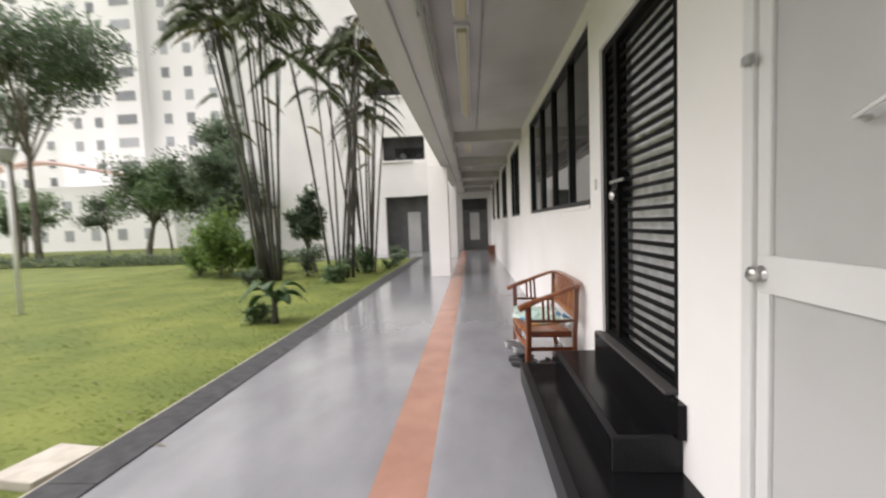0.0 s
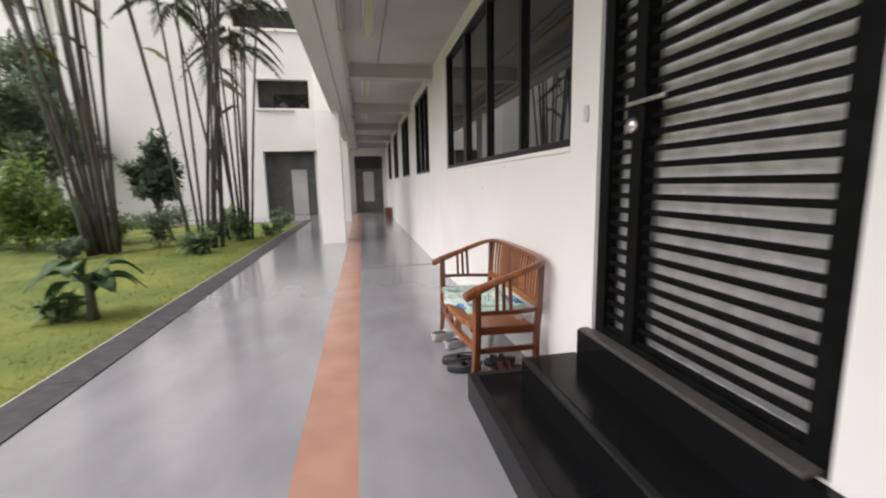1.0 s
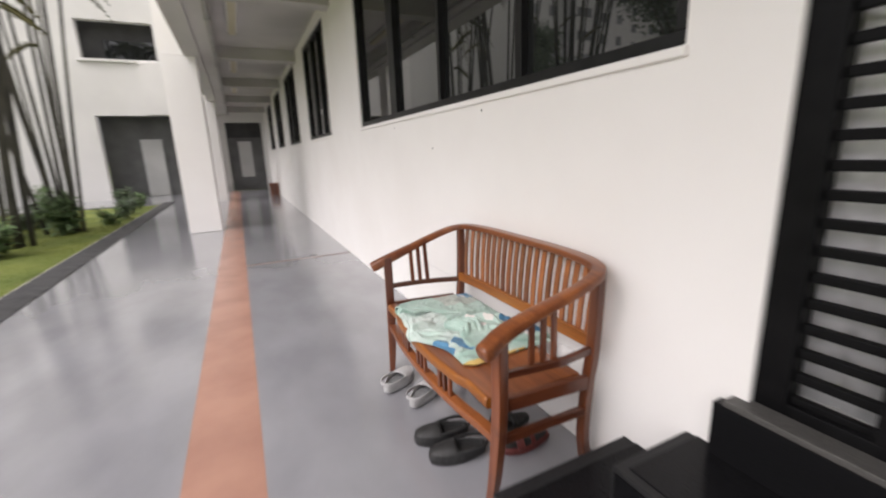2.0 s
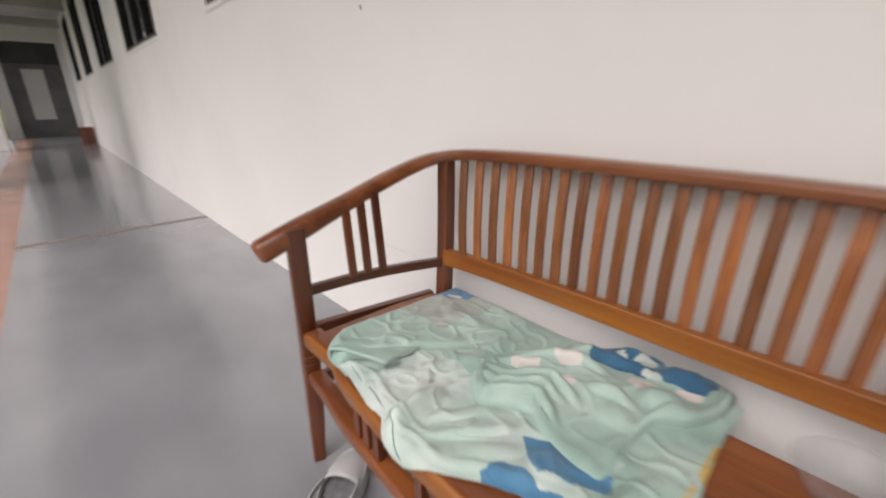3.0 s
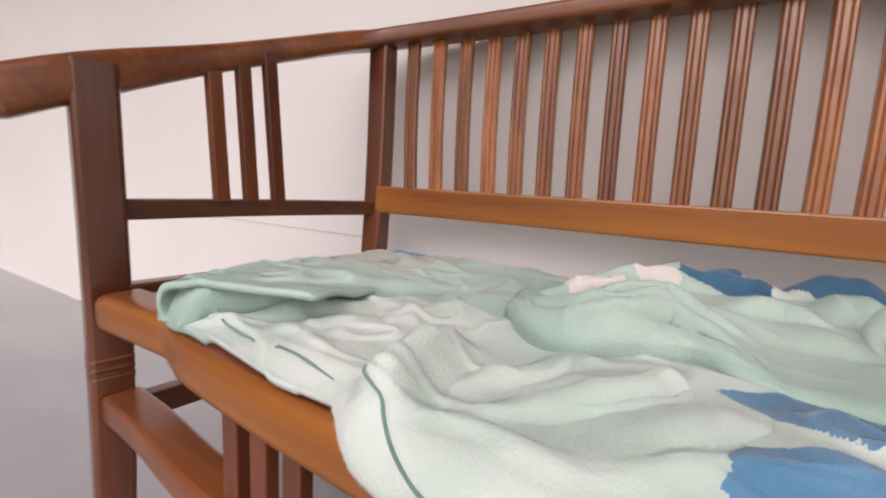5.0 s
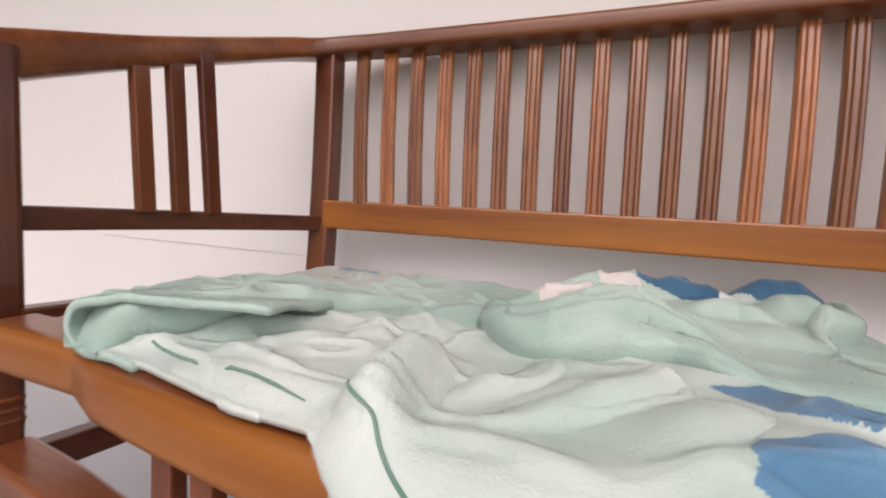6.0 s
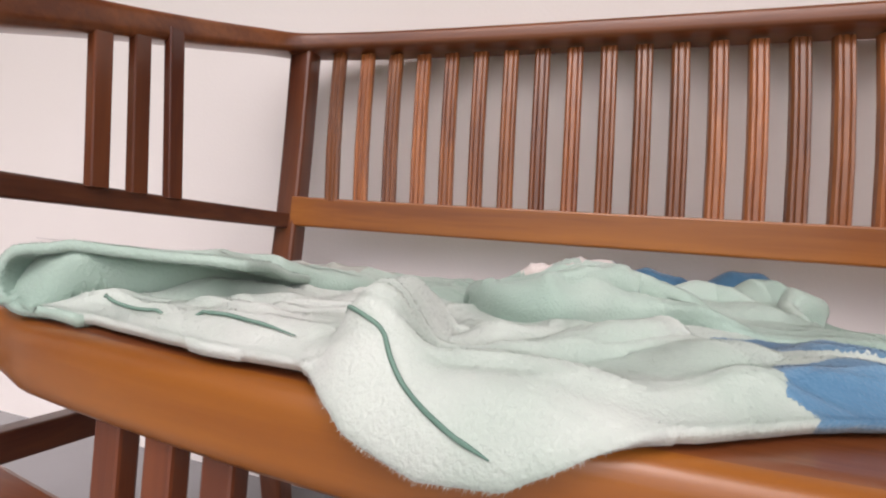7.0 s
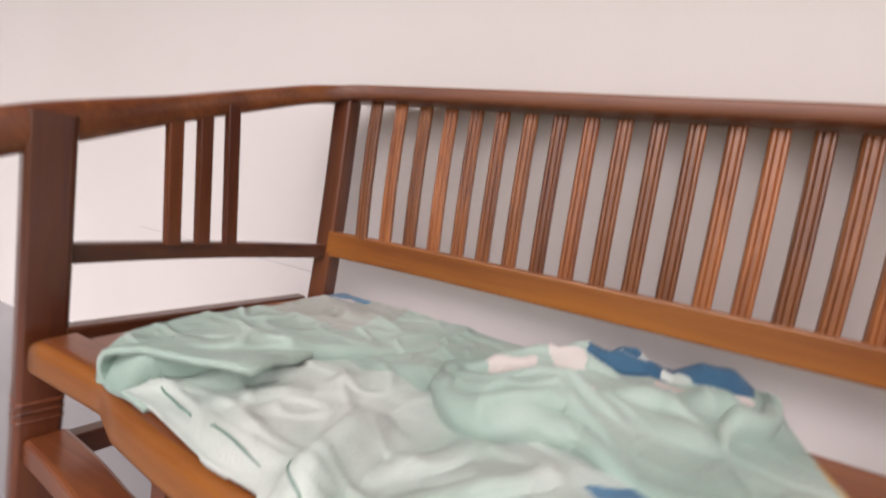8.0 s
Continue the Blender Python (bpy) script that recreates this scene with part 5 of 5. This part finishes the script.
def build_shrub(x, y, h, wide, mat, seed, label, leaf=0.16, count=420, stems=6):
    r = random.Random(seed)
    s = root("shrub", x, y, -0.05)
    store = Leaves()
    for k in range(stems):
        bm = bmesh.new()
        a = r.uniform(0, 6.283)
        tip = Vector((wide * 0.5 * math.cos(a) * r.uniform(0.3, 0.9), wide * 0.5 * math.sin(a) * r.uniform(0.3, 0.9), h * r.uniform(0.6, 1.0)))
        li = bez([(0, 0, 0), tuple(tip * 0.5 + Vector((0, 0, 0.1 * h))), tuple(tip)], 3)
        tube(bm, li, 0.012, 5)
        part("stem", bm, BARK, s)
        for _ in range(count // stems):
            t = r.uniform(0.25, 1.0)
            p = tip * t + rand_dir(r) * wide * 0.24 * r.random()
            p.z = max(p.z, 0.03)
            store.leaf(p, rand_dir(r, 0.6) + Vector((p.x, p.y, 0)) * 0.8, leaf * r.uniform(0.7, 1.3), leaf * 0.45)
    store.ob("foliage", mat, s)["kind"] = "stuff"
    tagged(s, label, "shrub", group="garden shrubs")


for k, (x, y, h, w, m, n, lf) in enumerate([
        (-9.2, 13.8, 2.3, 2.0, LEAF_LIGHT, 1800, 0.2), (-10.2, 14.2, 1.7, 1.6, LEAF_LIGHT, 1200, 0.18), (-8.3, 13.9, 1.6, 1.5, LEAF_LIGHT, 1100, 0.18), (-9.6, 15.0, 2.0, 1.8, LEAF_MID, 1200, 0.2),
        (-7.6, 14.6, 1.0, 1.1, LEAF_MID, 420, 0.16), (-10.8, 15.2, 1.0, 1.2, LEAF_MID, 420, 0.17), (-6.1, 13.3, 0.9, 0.9, LEAF_DARK, 420, 0.15),
        (-4.85, 12.0, 0.5, 0.75, LEAF_MID, 380, 0.2), (-4.5, 14.2, 0.75, 0.8, LEAF_MID, 420, 0.2), (-5.5, 15.6, 0.6, 0.9, LEAF_DARK, 380, 0.16),
        (-3.9, 16.2, 0.45, 0.5, LEAF_DARK, 240, 0.12), (-3.95, 17.4, 0.45, 0.5, LEAF_DARK, 240, 0.12), (-4.0, 18.7, 0.5, 0.5, LEAF_MID, 240, 0.12), (-4.6, 19.6, 0.6, 0.6, LEAF_DARK, 240, 0.14),
        (-6.6, 20.6, 0.7, 1.2, LEAF_MID, 420, 0.15), (-8.5, 20.8, 0.8, 1.4, LEAF_DARK, 420, 0.16), (-3.95, 15.2, 0.4, 0.5, LEAF_MID, 240, 0.12),
        (-7.2, 11.9, 0.45, 0.7, LEAF_DARK, 300, 0.14), (-4.55, 7.35, 0.3, 0.55, LEAF_MID, 240, 0.13)]):
    build_shrub(x, y, h, w, m, 50 + k, "leafy green garden shrub growing on the lawn", leaf=lf, count=n)

# broad-leaved plant near the kerb
plant = root("broad_leaf_plant", -4.235, 7.28, -0.06)
plant.scale = (1.05, 1.05, 1.2)
bm = bmesh.new()
tube(bm, [(0, 0, 0), (0.01, 0, 0.2), (0.0, 0.01, 0.40)], [0.06, 0.045, 0.035], 9)
part("stalk", bm, STEM, plant, smooth=True)
r = random.Random(3)
for k in range(14):
    a = 0.5 + k * 2.4 + r.uniform(-0.2, 0.2)
    ln, rise = r.uniform(0.50, 0.80), r.uniform(0.35, 1.35)
    low = r.uniform(0.16, 0.40)
    h = Vector((math.cos(a), math.sin(a), 0))
    s = Vector((-h.y, h.x, 0))
    bm = bmesh.new()
    rows = []
    for i in range(9):
        t = i / 8
        p = Vector((0, 0, low)) + h * ln * t * math.cos(rise) + Vector((0, 0, ln * (t * math.sin(rise) - 0.75 * t * t)))
        w = 0.105 * math.sin(math.pi * min(max((t - 0.18) / 0.84, 0.02), 0.98)) ** 0.8 + 0.006
        rows.append([bm.verts.new(p + s * w * q + Vector((0, 0, 0.25 * w * abs(q) + 0.012 * math.sin(9 * t + 3 * q)))) for q in (-1, -0.5, 0, 0.5, 1)])
    for p0, p1 in zip(rows, rows[1:]):
        for q in range(4):
            bm.faces.new((p0[q], p0[q + 1], p1[q + 1], p1[q]))
    lf = part("leaf", bm, LEAF_BROAD, plant, smooth=True)
    lf.modifiers.new("thickness", "SOLIDIFY").thickness = 0.002
tagged(plant, "low plant with broad green paddle leaves beside the kerb", "plant")

# low hedge at the far side of the lawn
hedge = root("hedge", -18, 18.5, -0.05)
store = Leaves()
r = random.Random(21)
for _ in range(5200):
    t = r.random()
    p = Vector((-12 + 22 * t, 2.0 * math.sin(3 * t) + r.uniform(-0.5, 0.5), r.uniform(0, 0.55) + 0.12 * noise.noise((t * 30, 0, 0))))
    store.leaf(p, rand_dir(r, 0.7), 0.2 * r.uniform(0.7, 1.4), 0.09)
store.ob("foliage", LEAF_DARK, hedge)["kind"] = "stuff"
tagged(hedge, "low dark green hedge along the lawn", "hedge")

# grass blades over the nearer lawn
rs = np.random.RandomState(7)
n = 60000
gx = -3.62 - 9.5 * rs.rand(n) ** 1.5
gy = 1.0 + 16 * rs.rand(n)
ga, gh = rs.rand(n) * 6.283, 0.012 + 0.022 * rs.rand(n)
gz = np.array([-0.06 + (0.10 * (noise.noise((a * 0.13, b * 0.13, 0)) + 0.4) * min(1, (-4.2 - a) / 2) if a < -4.2 else 0) for a, b in zip(gx, gy)])
v = np.zeros((n, 3, 3))
v[:, 0], v[:, 1] = np.c_[gx - 0.006 * np.cos(ga), gy - 0.006 * np.sin(ga), gz - 0.01], np.c_[gx + 0.006 * np.cos(ga), gy + 0.006 * np.sin(ga), gz - 0.01]
v[:, 2] = np.c_[gx + 0.03 * (rs.rand(n) - 0.5), gy + 0.03 * (rs.rand(n) - 0.5), gz + gh]
grass = raw("grass", v.reshape(-1, 3).tolist(), np.arange(3 * n).reshape(-1, 3).tolist(), GRASS)
tagged(grass, "short mown grass blades on the lawn", "grass", kind="stuff")

# ---- garden edge and small things ----
kerb = root("kerb", KERB_X - 0.165, 0, 0)
bm = bmesh.new()
box(bm, -0.163, 0.1655, -0.597, 0.597, -0.25, 0.010, bevel=0.003)
stone = part("kerb_stone", bm, KERB, kerb)
k = 0
y = FLOOR_Y0 + 0.6
while y < 19.4:
    ob = stone if k == 0 else new("kerb_stone", stone.data)
    ob.parent = kerb
    ob.location.y = y
    y += 1.2
    k += 1
boxes("mortar", CONCRETE, kerb, (-0.185, -0.1635, FLOOR_Y0, 19.5, -0.25, 0.004))
tagged(kerb, "dark stone kerb between the grey floor and the lawn", "kerb", kind="structure")

bm = bmesh.new()
box(bm, -0.19, 0.17, -0.21, 0.21, -0.08, 0.004, bevel=0.012)
slab = part("concrete_slab", bm, CONCRETE, None)
slab.location = (-3.80, 3.24, 0.0)
slab.rotation_euler[2] = radians(-8)
tagged(slab, "pale concrete slab set in the grass by the kerb", "slab")

r = random.Random(14)
litter = Leaves()
for _ in range(46):
    p = Vector((-3.62 - 3.5 * r.random() ** 2, r.uniform(2.2, 13), -0.015))
    litter.leaf(p, rand_dir(r, 0.15), r.uniform(0.05, 0.11), 0.04)
ll = litter.ob("leaf_litter", FROND_OLD)
tagged(ll, "fallen yellow-brown leaves scattered on the grass", "leaf litter", kind="stuff")
one = Leaves()
one.leaf(Vector((-3.13, 3.42, 0.006)), Vector((-0.9, 0.3, 0.02)), 0.12, 0.035)
ob = one.ob("fallen_leaf", BARK)
tagged(ob, "dark dry leaf lying on the grey floor", "leaf")

# garden lamp post
lamp = root("garden_lamp", -10.1, 8.5, -0.05)
lamp.scale = (1.1, 1.1, 1.1)
bm = bmesh.new()
tube(bm, [(0, 0, 0), (0, 0, 2.75)], 0.035, 10)
part("post", bm, DOOR_FRAME, lamp, smooth=True)
bm = bmesh.new()
lathe(bm, [(0.0, 2.74), (0.09, 2.75), (0.10, 2.80), (0.16, 2.95), (0.17, 2.98), (0.0, 3.05)], 16)
part("lamp_head", bm, PIPE_GREY, lamp, smooth=True)
tagged(lamp, "thin pale garden lamp post standing on the lawn", "lamp post")

# small marks on the wall
for y, z in ((6.24, 1.31), (7.0, 1.495), (5.58, 1.497)):
    bm = bmesh.new()
    lathe(bm, [(0.0, 0.006), (0.004, 0.005), (0.007, 0.0)], 8)
    bmesh.ops.transform(bm, matrix=pose(0, 0, 0, 0, -90, 0), verts=bm.verts)
    nail = part("nail", bm, PIPE_GREY, None)
    nail.location = (-0.001, y, z)
    tagged(nail, "small grey nail head in the white wall", "nail", group="nails in the wall")

bm = bmesh.new()
tube(bm, [(-0.0012, 5.80, 0.449), (-0.0012, 5.9, 0.449), (-0.0012, 6.5, 0.447)], 0.0010, 6)
wire = part("thin_wire", bm, FAINT, None)
tagged(wire, "thin grey wire pinned low along the wall", "wire")
